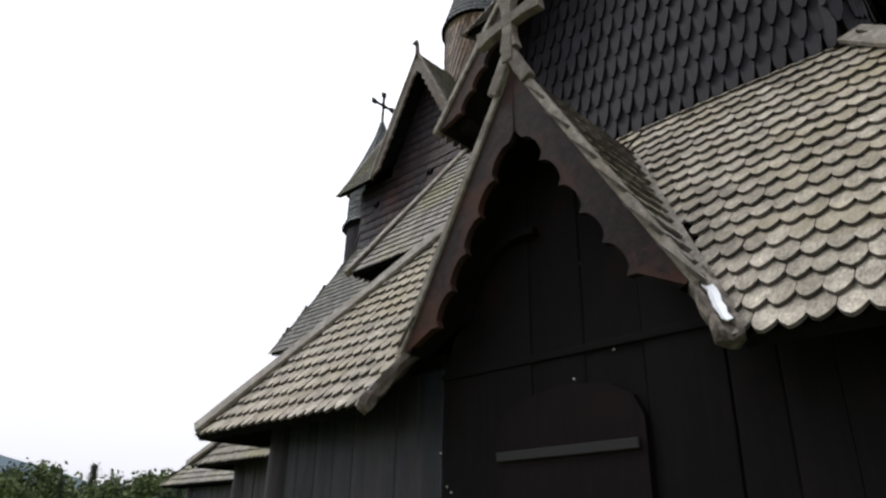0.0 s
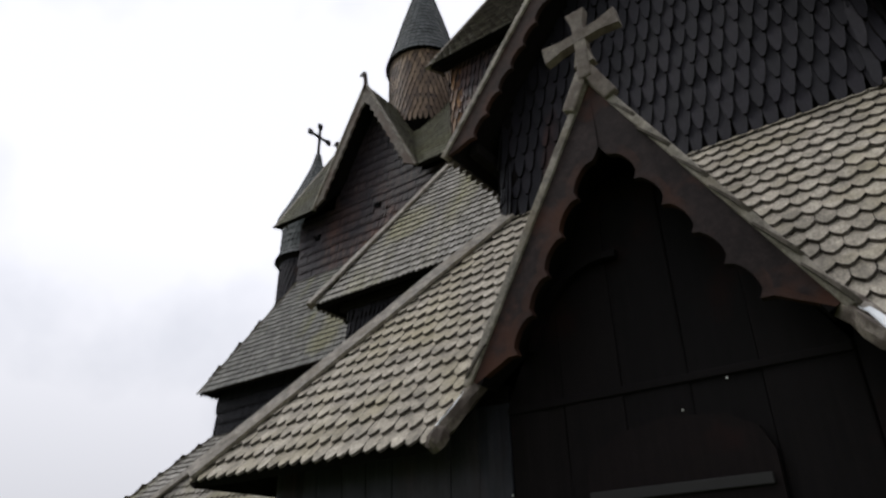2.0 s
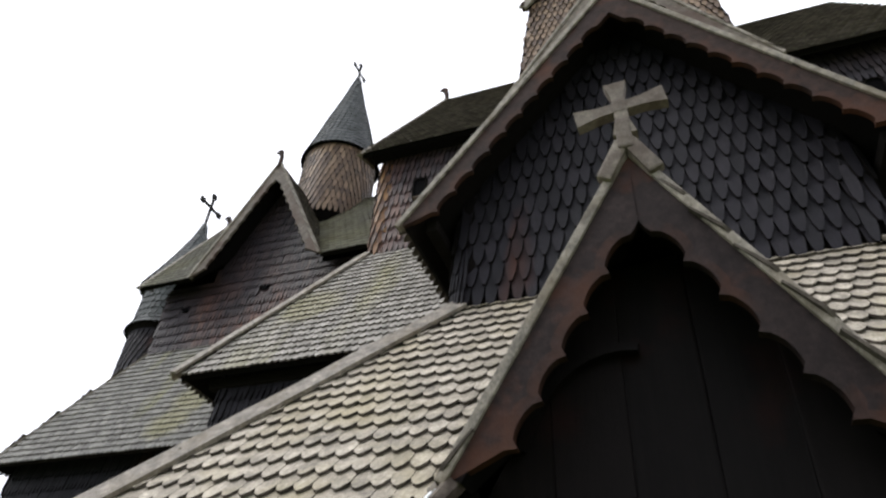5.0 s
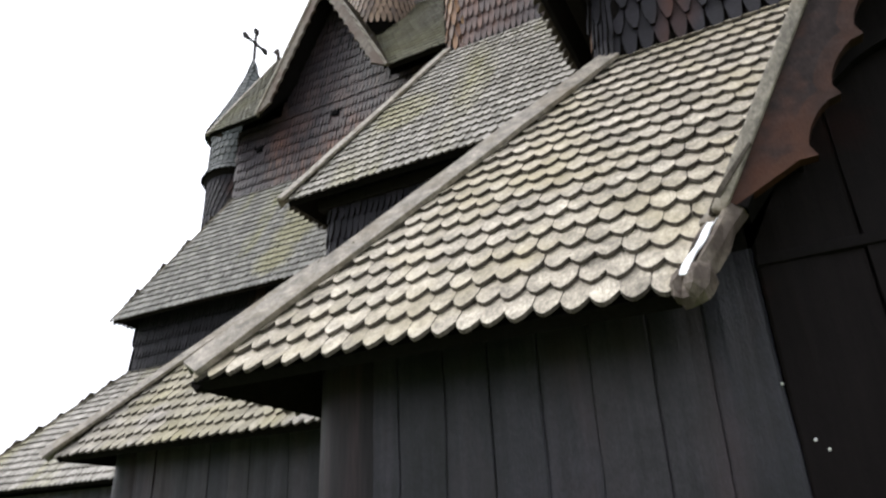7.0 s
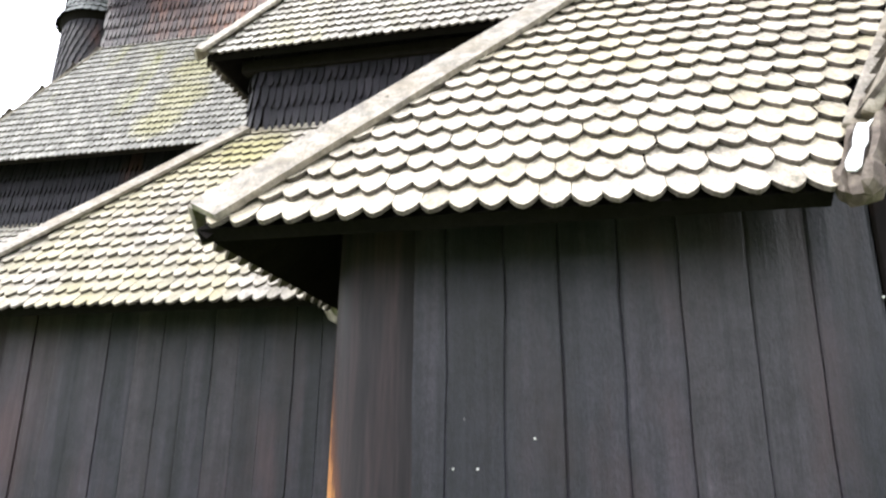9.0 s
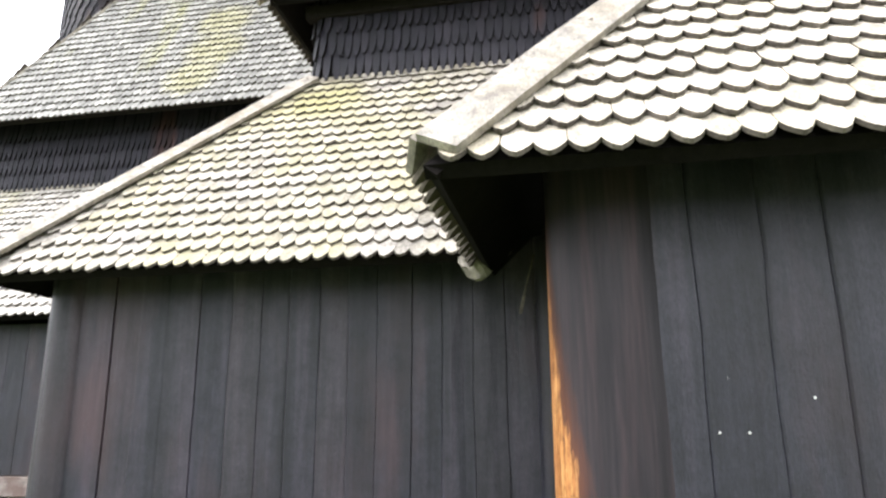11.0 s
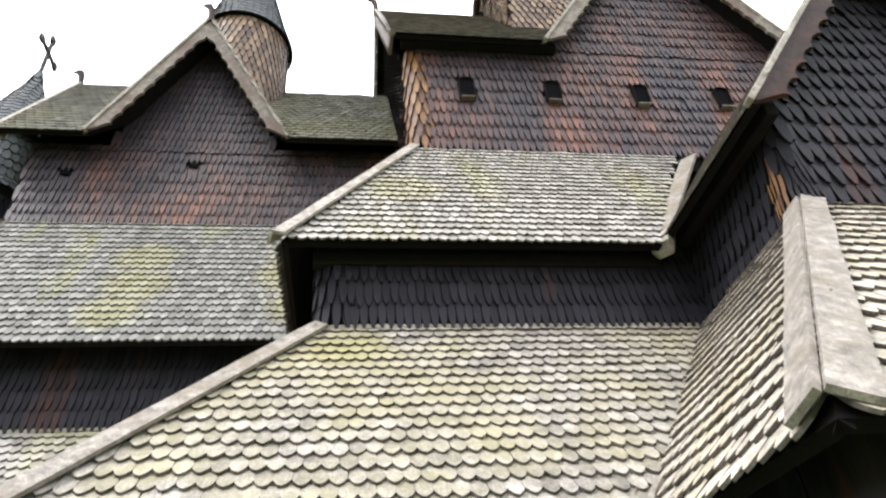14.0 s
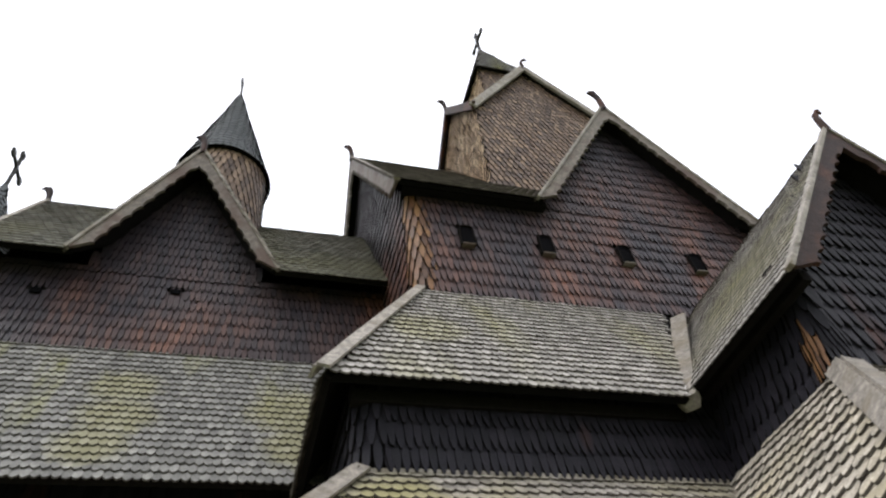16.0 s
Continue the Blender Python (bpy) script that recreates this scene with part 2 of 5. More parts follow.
# End-grain browns darkened further: edge shade under each course is in the colour.
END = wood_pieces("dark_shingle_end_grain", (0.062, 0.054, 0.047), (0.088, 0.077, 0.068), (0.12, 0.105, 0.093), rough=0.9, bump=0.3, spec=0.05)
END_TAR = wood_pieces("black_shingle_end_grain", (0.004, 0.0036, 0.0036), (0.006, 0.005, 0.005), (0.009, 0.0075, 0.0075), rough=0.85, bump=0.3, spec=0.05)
# lead flashing, iron, window hollow
LEAD, n, l, b = mat_new("pale_lead_flashing")
b.inputs["Base Color"].default_value, b.inputs["Roughness"].default_value = (0.72, 0.74, 0.76, 1), 0.45
bump_node(n, l, b, noise_node(n, l, n.new("ShaderNodeTexCoord").outputs["Object"], 30), 0.3, 0.004)
IRON, n, l, b = mat_new("black_iron")
b.inputs["Base Color"].default_value, b.inputs["Roughness"].default_value, b.inputs["Metallic"].default_value = (0.007, 0.0062, 0.0065, 1), 0.85, 0.0
bump_node(n, l, b, noise_node(n, l, n.new("ShaderNodeTexCoord").outputs["Object"], 40), 0.4, 0.003)
# Solid near-black: the darkness of an unlit hollow put into the colour.
HOLLOW_SHADE, n, l, b = mat_new("dark_window_hollow")
b.inputs["Base Color"].default_value, b.inputs["Roughness"].default_value, b.inputs["Specular IOR Level"].default_value = (0.003, 0.003, 0.0035, 1), 0.6, 0.01
NAIL, n, l, b = mat_new("bright_nail")
b.inputs["Base Color"].default_value, b.inputs["Roughness"].default_value = (0.6, 0.6, 0.58, 1), 0.5

# grass
GRASS, n, l, b = mat_new("rough_grass")
pos = n.new("ShaderNodeNewGeometry").outputs["Position"]
c = mix_node(n, l, noise_node(n, l, pos, 0.35, 5), (0.07, 0.11, 0.025), (0.13, 0.17, 0.05))
c = mix_node(n, l, 0.7, c, ramp_node(n, l, noise_node(n, l, pos, 14, 6, 0.75), (0.3, (0.45, 0.45, 0.4)), (0.7, (1.5, 1.5, 1.35))), "MULTIPLY")
l.new(c, b.inputs["Base Color"])
b.inputs["Roughness"].default_value = 0.9
bump_node(n, l, b, noise_node(n, l, pos, 25, 6, 0.8), 0.9, 0.03)

# the corner post of the porch: tarred, with a long bare patch of fresh wood that widens downwards
POST_BARE, n, l, b = mat_new("tarred_post_with_bare_patch")
g = n.new("ShaderNodeNewGeometry")
tc = n.new("ShaderNodeTexCoord").outputs["Object"]
sep = n.new("ShaderNodeSeparateXYZ")
l.new(tc, sep.inputs[0])
fib = noise_node(n, l, tc, 1.0, 5, 0.7, (60, 60, 2.5))
edge = noise_node(n, l, tc, 1.0, 4, 0.7, (26, 26, 3.5))
ang = math_node(n, l, "ARCTAN2", math_node(n, l, "ADD", math_node(n, l, "MULTIPLY", sep.outputs[1], -1.0), 0.0), math_node(n, l, "MULTIPLY", sep.outputs[0], -1.0))
half = math_node(n, l, "MULTIPLY", math_node(n, l, "SUBTRACT", 1.95, sep.outputs[2]), 0.75)
half = math_node(n, l, "MINIMUM", half, 0.72)
off = math_node(n, l, "ABSOLUTE", math_node(n, l, "SUBTRACT", ang, 0.12))
inside = math_node(n, l, "SUBTRACT", half, math_node(n, l, "ADD", off, math_node(n, l, "MULTIPLY", math_node(n, l, "SUBTRACT", edge, 0.5), 0.55)))
mask = ramp_node(n, l, inside, (0.0, (0, 0, 0)), (0.05, (1, 1, 1)))
bare = ramp_node(n, l, fib, (0.32, (0.11, 0.035, 0.010)), (0.5, (0.26, 0.115, 0.038)), (0.68, (0.42, 0.26, 0.11)))
fleck = noise_node(n, l, tc, 1.0, 5, 0.75, (38, 38, 14))
bare = mix_node(n, l, 0.85, bare, ramp_node(n, l, fleck, (0.36, (0.28, 0.20, 0.16)), (0.52, (1.0, 0.95, 0.9)), (0.7, (1.35, 1.4, 1.45))), "MULTIPLY")
tar = ramp_node(n, l, fib, (0.3, (0.010, 0.0088, 0.0105)), (0.7, (0.021, 0.0175, 0.0195)))
run = noise_node(n, l, g.outputs["Position"], 1.0, 4.0, 0.6, (9, 9, 0.5))
tar = mix_node(n, l, 0.8, tar, ramp_node(n, l, run, (0.34, (0.5, 0.5, 0.55)), (0.5, (0.95, 0.9, 0.95)), (0.66, (2.0, 1.5, 1.45))), "MULTIPLY")
rim = ramp_node(n, l, math_node(n, l, "ADD", inside, 0.30), (0.0, (0, 0, 0)), (0.30, (0.75, 0.75, 0.75)))
tar = mix_node(n, l, rim, tar, (0.075, 0.026, 0.012))
l.new(mix_node(n, l, mask, tar, bare), b.inputs["Base Color"])
b.inputs["Roughness"].default_value = 0.55
b.inputs["Specular IOR Level"].default_value = 0.2
bump_node(n, l, b, fib, 0.4, 0.005)


# ---- building helpers ----
def finish(name, me, mat, parent=None, label=""):
    me.materials.append(mat)
    ob = new(name, me)
    if parent is not None:
        ob.parent = parent
    if label:
        tagged(ob, label)
    return ob


def part(name, bm, mat, parent=None, label="", smooth=False):
    me = bpy.data.meshes.new(name)
    bmesh.ops.recalc_face_normals(bm, faces=bm.faces)
    bm.to_mesh(me)
    bm.free()
    if smooth:
        me.shade_smooth()
    return finish(name, me, mat, parent, label)


def thing(name, label, category, kind="", group=""):
    return tagged(new(name), label, category, group, kind)


def add_box(bm, lo, hi, m=None, bevel=0.0):
    r = bmesh.ops.create_cube(bm, size=1.0)
    s = [hi[i] - lo[i] for i in range(3)]
    c = [(hi[i] + lo[i]) / 2 for i in range(3)]
    mat = Matrix.Translation(c) @ Matrix.Diagonal((*s, 1))
    bmesh.ops.transform(bm, matrix=mat, verts=r["verts"])
    if bevel:
        es = list({e for v in r["verts"] for e in v.link_edges})
        out = bmesh.ops.bevel(bm, geom=es, offset=bevel, segments=2, affect="EDGES", profile=0.6)
        vs = list({v for f in out["faces"] for v in f.verts})
    else:
        vs = r["verts"]
    if m is not None:
        bmesh.ops.transform(bm, matrix=m, verts=vs)


def prism(bm, pts, d):
    """A slab: the polygon pts, thickened by the vector d."""
    a = [bm.verts.new(p) for p in pts]
    c = [bm.verts.new(Vector(p) + Vector(d)) for p in pts]
    bm.faces.new(a)
    bm.faces.new(c[::-1])
    k = len(pts)
    for i in range(k):
        bm.faces.new((a[i], c[i], c[(i + 1) % k], a[(i + 1) % k]))


def beam(bm, p, q, w, h, up=(0, 0, 1), bevel=0.012):
    """A squared timber from p to q, w wide and h high."""
    p, q = Vector(p), Vector(q)
    y = (q - p).normalized()
    x = y.cross(Vector(up)).normalized()
    z = x.cross(y)
    m = Matrix.Translation(p) @ Matrix((x, y, z)).transposed().to_4x4()
    add_box(bm, (-w / 2, 0, -h / 2), (w / 2, (q - p).length, h / 2), m, bevel)


def tube(bm, rings, seg=20, centre=(0, 0), a0=0.0, a1=2 * math.pi, cap=True):
    """A turned body: rings of (radius, z)."""
    full = abs(a1 - a0 - 2 * math.pi) < 1e-6
    k = seg if full else seg + 1
    rows = [[bm.verts.new((centre[0] + r * math.cos(a0 + (a1 - a0) * i / seg), centre[1] + r * math.sin(a0 + (a1 - a0) * i / seg), z)) for i in range(k)] for r, z in rings]
    for a, c in zip(rows, rows[1:]):
        for i in range(seg):
            j = (i + 1) % k
            bm.faces.new((a[i], a[j], c[j], c[i]))
    if cap and full:
        bm.faces.new(rows[0][::-1])
        bm.faces.new(rows[-1])


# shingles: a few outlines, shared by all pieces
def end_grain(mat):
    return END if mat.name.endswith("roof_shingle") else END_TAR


def shingle_mesh(name, w, length, th, shape, mat, rng):
    if shape == "round":
        low = [(-0.49, 0.48), (-0.37, 0.17), (-0.14, 0.02), (0.14, 0.0), (0.37, 0.16), (0.49, 0.46)]
    elif shape == "chamfer":
        low = [(-0.505, 0.68), (-0.41, 0.42), (-0.23, 0.15), (-0.04, 0.0), (0.05, 0.005), (0.24, 0.16), (0.41, 0.43), (0.505, 0.68)]
    else:
        low = [(-0.46, 1.60), (-0.35, 0.74), (-0.14, 0.06), (0.0, 0.0), (0.14, 0.05), (0.35, 0.72), (0.46, 1.60)]
    pts = [((x + rng.uniform(-0.012, 0.012)) * w, (y + rng.uniform(-0.025, 0.025)) * w) for x, y in low] + [(0.49 * w, length), (-0.49 * w, length)]
    k = len(pts)
    vs = [(x, y, 0.0) for x, y in pts] + [(x, y, th * (1.0 if y < length * 0.9 else 0.5)) for x, y in pts]
    fs = [tuple(range(k, 2 * k)), tuple(range(k - 1, -1, -1))] + [(i, (i + 1) % k, k + (i + 1) % k, k + i) for i in range(k)]
    me = bpy.data.meshes.new(name)
    me.from_pydata(vs, [], fs)
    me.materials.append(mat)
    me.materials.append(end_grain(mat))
    # Edge and lower faces take the end grain with its painted shade.
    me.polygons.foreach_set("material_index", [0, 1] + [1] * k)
    return me, np.array(vs), fs


PROTO = {}


def protos(w, length, th, shape, mat):
    key = (round(w, 3), round(length, 3), th, shape, mat.name)
    if key not in PROTO:
        rng = random.Random(str(key))
        PROTO[key] = [shingle_mesh("shingle", w, length, th, shape, mat, rng) for _ in range(5)]
    return PROTO[key]


PENDING = []


def lay(parent, mats, w, length, th, shape, mat, near, spot):
    """Keeps the poses of one field of shingles, to be made at the end of the file."""
    PENDING.append((parent, mats, w, length, th, shape, mat, near, spot))


def field(parent, pts, w, e, mat, shape="round", th=0.022, near=0, spot=None, holes=(), seed=0, wave=0.0, drop=0.0, inset=(0.0, 0.0)):
    """Courses of shingles over the flat polygon pts, whose first side is the eave, from left to right seen from outside."""
    pts = [Vector(p) for p in pts]
    nrm = Vector((0, 0, 0))
    for i in range(len(pts)):
        nrm += pts[i].cross(pts[(i + 1) % len(pts)])
    nrm.normalize()
    u = (pts[1] - pts[0]).normalized()
    v = nrm.cross(u)
    uv = [((p - pts[0]).dot(u), (p - pts[0]).dot(v)) for p in pts]
    top = max(q[1] for q in uv)
    rng = random.Random(seed * 7919 + len(PENDING))
    length, h = 1.9 * e, 1.9 * th
    tilt, rise = (0.16, 0.10) if shape == "point" else (0.10, 0.07)
    out = []
    k = 0
    while k * e - drop < top - 0.3 * e:
        v0 = k * e - drop
        s = min(max(v0 + 0.45 * e, 1e-4), top - 1e-4)
        xs = []
        for i in range(len(uv)):
            (a, b0), (c0, d) = uv[i], uv[(i + 1) % len(uv)]
            if (b0 - s) * (d - s) < 0:
                xs.append(a + (c0 - a) * (s - b0) / (d - b0))
        if len(xs) >= 2:
            lo, hi = min(xs) + inset[0], max(xs) - inset[1]
            j = math.floor(lo / w) - 1
            while j * w < hi + w:
                uc = (j + 0.5 * (k % 2)) * w
                j += 1
                if uc < lo - 0.12 * w or uc > hi + 0.12 * w:
                    continue
                if any(a <= uc <= c0 and b0 <= v0 + 0.5 * e <= d for a, b0, c0, d in holes):
                    continue
                ln = min(length, top - v0 + 0.25 * e) / length
                dv = rng.gauss(0, 0.035) * e
                vd = (v * length - nrm * h * (1 + rng.gauss(0, tilt))).normalized()
                nd = u.cross(vd)
                a = rng.gauss(0, 0.014)
                x = u * math.cos(a) + vd * math.sin(a)
                y = vd * math.cos(a) - u * math.sin(a)
                p = pts[0] + u * (uc + rng.gauss(0, 0.02) * w) + v * (v0 + dv) + nrm * (h + abs(rng.gauss(0, rise)) * th + wave * math.sin(uc * 1.3 + v0 * 0.7))
                sx = 1 + rng.uniform(-0.025, 0.015)
                out.append(Matrix(((x.x * sx, y.x * ln, nd.x, p.x), (x.y * sx, y.y * ln, nd.y, p.y), (x.z * sx, y.z * ln, nd.z, p.z), (0, 0, 0, 1))))
        k += 1
    lay(parent, out, w, length, th, shape, mat, near, spot)


def round_field(parent, centre, rings, e, w, mat, shape="point", th=0.018, a0=0.0, a1=2 * math.pi, near=0, spot=None, seed=0):
    """Courses of shingles round a turned body, rings of (radius, z) from below upwards."""
    rng = random.Random(seed + 5)
    length, h = 1.9 * e, 1.9 * th
    out = []
    for (r0, z0), (r1, z1) in zip(rings, rings[1:]):
        slope = Vector((r1 - r0, z1 - z0))
        n_rows = max(1, round(slope.length / e))
        for k in range(n_rows):
            f = k / n_rows
            r, z = r0 + (r1 - r0) * f, z0 + (z1 - z0) * f
            cnt = max(5, int((a1 - a0) * r / w))
            for i in range(cnt):
                a = a0 + (a1 - a0) * (i + 0.5 * (k % 2)) / cnt
                rad = Vector((math.cos(a), math.sin(a), 0))
                u = Vector((-math.sin(a), math.cos(a), 0))
                v = (rad * slope.x + Vector((0, 0, slope.y))).normalized()
                nrm = u.cross(v)
                vd = (v * length - nrm * h).normalized()
                nd = u.cross(vd)
                p = Vector((centre[0], centre[1], z)) + rad * r + nrm * (h + abs(rng.gauss(0, 0.15)) * th)
                sx = min(1.0, (a1 - a0) * r / cnt / w)
                out.append(Matrix(((u.x * sx, vd.x, nd.x, p.x), (u.y * sx, vd.y, nd.y, p.y), (u.z * sx, vd.z, nd.z, p.z), (0, 0, 0, 1))))
    lay(parent, out, w, length, th, shape, mat, near, spot)


def roof(parent, pts, w=0.15, e=0.18, mat=None, near=0, spot=None, th=0.026, shape="chamfer", label="", slab=0.07, seed=0, holes=(), wave=0.0, drop=0.06, inset=(0.0, 0.0)):
    """A boarded roof slope with its shingles; pts as for field()."""
    v = [Vector(p) for p in pts]
    nrm = (v[1] - v[0]).cross(v[2] - v[0]).normalized()
    bm = bmesh.new()
    prism(bm, v, -nrm * slab)
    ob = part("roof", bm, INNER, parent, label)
    field(ob, pts, w, e, mat, shape, th, near, spot, holes, seed, wave, drop, inset)
    return ob


def hip_board(parent, p, q, w=0.17, lift=0.07, nrm=(0, 0, 1), label=""):
    """Two weathered boards nailed to a ridge along a hip, from its foot p to its head q."""
    p, q, nv = Vector(p), Vector(q), Vector(nrm).normalized()
    y = (q - p).normalized()
    x = y.cross(nv).normalized()
    z = x.cross(y)
    bm = bmesh.new()
    ln = (q - p).length
    rng = random.Random(round(p.x * 31 + p.y * 17))
    for sgn in (-1, 1):
        m = Matrix.Translation(p + z * lift) @ Matrix((x, y, z)).transposed().to_4x4() @ pose(0, 0, 0, 0, sgn * 36, 0)
        lo, hi = (0.0, w) if sgn > 0 else (-w, 0.0)
        k = 7
        rows = []
        for i in range(k + 1):
            s = ln * i / k
            a = rng.uniform(-0.006, 0.006)
            rows.append([bm.verts.new(m @ Vector((c[0] + (a if abs(c[0]) > 0.01 else 0), s, c[1] + a))) for c in ((lo, 0), (hi, 0), (hi, 0.035), (lo, 0.035))])
        for a, c in zip(rows, rows[1:]):
            for i in range(4):
                bm.faces.new((a[i], a[(i + 1) % 4], c[(i + 1) % 4], c[i]))
        bm.faces.new(rows[0])
        bm.faces.new(rows[-1][::-1])
    return part("hip_board", bm, BOARD, parent, label)


def barge(parent, foot, peak, width, step=0.3, th=0.055, cap=0.10, cusp=0.3, label="", mat=None, yaxis=False):
    """A bargeboard with a cusped lower edge from the gable's foot to its peak, and the grey batten that covers it."""
    foot, peak = Vector(foot), Vector(peak)
    along = peak - foot
    ln = along.length
    a = along.normalized()
    out = Vector((1, 0, 0)) if yaxis else Vector((0, 1, 0))
    inner = a.cross(out)
    if inner.z > 0:
        inner = -inner
    k = max(2, round(ln / step))
    low = []
    flat = Vector((0, 1, 0)) if yaxis else Vector((1, 0, 0))
    lean = abs(a.dot(flat))
    for i in range(k):
        s0, s1 = ln * i / k, ln * (i + 1) / k
        for j in range(8):
            f = j / 8
            d = width * (1.0 - cusp * math.sin(math.pi * min(1.0, f * 1.06)) ** 0.55)
            if i >= k - 2:
                d = width * 1.1
            if j == 0 and i:
                d = width * 1.07
            if i == 0:
                d = width * (0.12 + 0.80 * f)
            low.append((s0 + (s1 - s0) * f, d))
    pts = []
    mid = peak.dot(flat)
    side = 1 if foot.dot(flat) < mid else -1
    for s, d in low:
        p = foot + a * s + inner * d
        if side * (p.dot(flat) - mid) > 0:
            continue
        pts.append(p)
    # end at the middle line below the peak
    pts.append(Vector(peak) - Vector((0, 0, width / max(lean, 0.2) * 1.12)))
    ring = [foot] + pts + [peak]
    bm = bmesh.new()
    fs = [bm.verts.new(p) for p in ring]
    bk = [bm.verts.new(p + out * th) for p in ring]
    n_r = len(ring)
    # strip faces between the upper straight edge and the lower edge
    tops = [bm.verts.new(foot + a * min(max((p - foot).dot(a), 0), ln)) for p in pts[:-1]]
    topb = [bm.verts.new(v.co + out * th) for v in tops]
    worn = []
    for face, tp in ((fs, tops), (bk, topb)):
        bm.faces.new((face[0], face[1], tp[0]))
        mids = [bm.verts.new(tp[i].co.lerp(face[1 + i].co, 0.68 + 0.12 * noise.noise((tp[i].co.x * 2.3, tp[i].co.z * 2.3, 7)))) for i in range(len(tops))]
        for i in range(len(tops) - 1):
            bm.faces.new((tp[i], mids[i], mids[i + 1], tp[i + 1]))
            worn.append(bm.faces.new((mids[i], face[1 + i], face[2 + i], mids[i + 1])))
        bm.faces.new((tp[-1], mids[-1], face[len(tops)], face[len(tops) + 1], face[-1]))
    for i in range(n_r - 1):
        worn.append(bm.faces.new((fs[i], fs[i + 1], bk[i + 1], bk[i])))
    for f in worn:
        f.material_index = 1
    ob = part("bargeboard", bm, mat or BARGE, parent, label)
    ob.data.materials.append(mat or BARGE_WORN)
    bm = bmesh.new()
    up = -inner
    beam(bm, foot + up * 0.03 - a * 0.05 + out * cap * 0.25, peak + up * 0.03 + out * cap * 0.25, cap, 0.06, up)
    part("cover_batten", bm, BOARD, ob, "grey weathered batten")
    return ob


def wall_block(parent, pts, d, label=""):
    bm = bmesh.new()
    prism(bm, pts, d)
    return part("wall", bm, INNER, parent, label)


def plank_wall(parent, p, q, z0, z1, w=0.28, th=0.05, mat=None, seed=0, top=None, label="", jitter=0.12, grooves=(0.72, 0.85, 0.95)):
    """Upright tarred planks from p to q (plan points, left to right from outside), each slightly rounded."""
    rng = random.Random(seed)
    p, q = Vector((*p, 0)), Vector((*q, 0))
    u = (q - p).normalized()
    nrm = Vector((u.y, -u.x, 0))
    ln = (q - p).length
    bm = bmesh.new()
    zb = z1 if top is None else 2.3
    prism(bm, [p + Vector((0, 0, z0)), q + Vector((0, 0, z0)), q + Vector((0, 0, zb)), p + Vector((0, 0, zb))], -nrm * 0.12)
    wall = part("wall", bm, INNER, parent, label)
    s = 0.0
    while s < ln - 0.02:
        ww = min(w * rng.uniform(1 - jitter, 1 + jitter), ln - s)
        if ln - s - ww < 0.08:
            ww = ln - s
        ta, tb = (z1, z1) if top is None else (top(s), top(s + ww))
        bm = bmesh.new()
        bow, side = rng.uniform(0.004, 0.018), rng.uniform(-0.15, 0.3)
        groove = rng.choice(grooves)
        j0, j1, g0, g1 = (0.000, 0.004, 0.72, 0.97) if groove >= 0.8 else (0.0005, 0.005, 0.50, 0.85)
        prof = [(j0, g0), (j1, groove * g1), (0.014, 0.5 + groove * 0.45 + side * 0.4), (ww * 0.3, 0.95 + side * 0.6), (ww * 0.5, 1.0), (ww * 0.7, 0.95 - side * 0.6), (ww - 0.014, 0.5 + groove * 0.45 - side * 0.4), (ww - j1, groove * g1), (ww - j0, g0)]
        rows = []
        for k in range(8):
            f = k / 7
            z_i = z0 + (min(ta, tb) - z0) * f if k < 7 else None
            row = []
            for x, h in prof:
                zz = z_i if z_i is not None else ta + (tb - ta) * x / ww
                wob = 0.014 * noise.noise(((s if x < ww / 2 else s + ww) * 3.1, f * 4.0, seed))
                pt = p + u * (s + x + wob) + nrm * (0.012 + (th * 0.5 + bow) * h + 0.5 * wob)
                row.append(bm.verts.new((pt.x, pt.y, zz)))
            rows.append(row)
        for a, c in zip(rows, rows[1:]):
            for i in range(len(prof) - 1):
                bm.faces.new((a[i], a[i + 1], c[i + 1], c[i]))
        part("plank", bm, mat or PLANK, wall)
        s += ww
    return wall


def corner_post(parent, x, y, z0, z1, r=0.19, mat=None, label=""):
    bm = bmesh.new()
    tube(bm, [(r * 1.02, z0), (r * 1.02, z0 + 0.05), (r, z0 + 0.4), (r * 0.99, (z0 + z1) / 2), (r * 0.97, z1 - 0.03), (r * 0.95, z1)], 28)
    ob = part("corner_post", bm, mat or PLANK, parent, label, smooth=True)
    ob.location = (x, y, 0)
    return ob


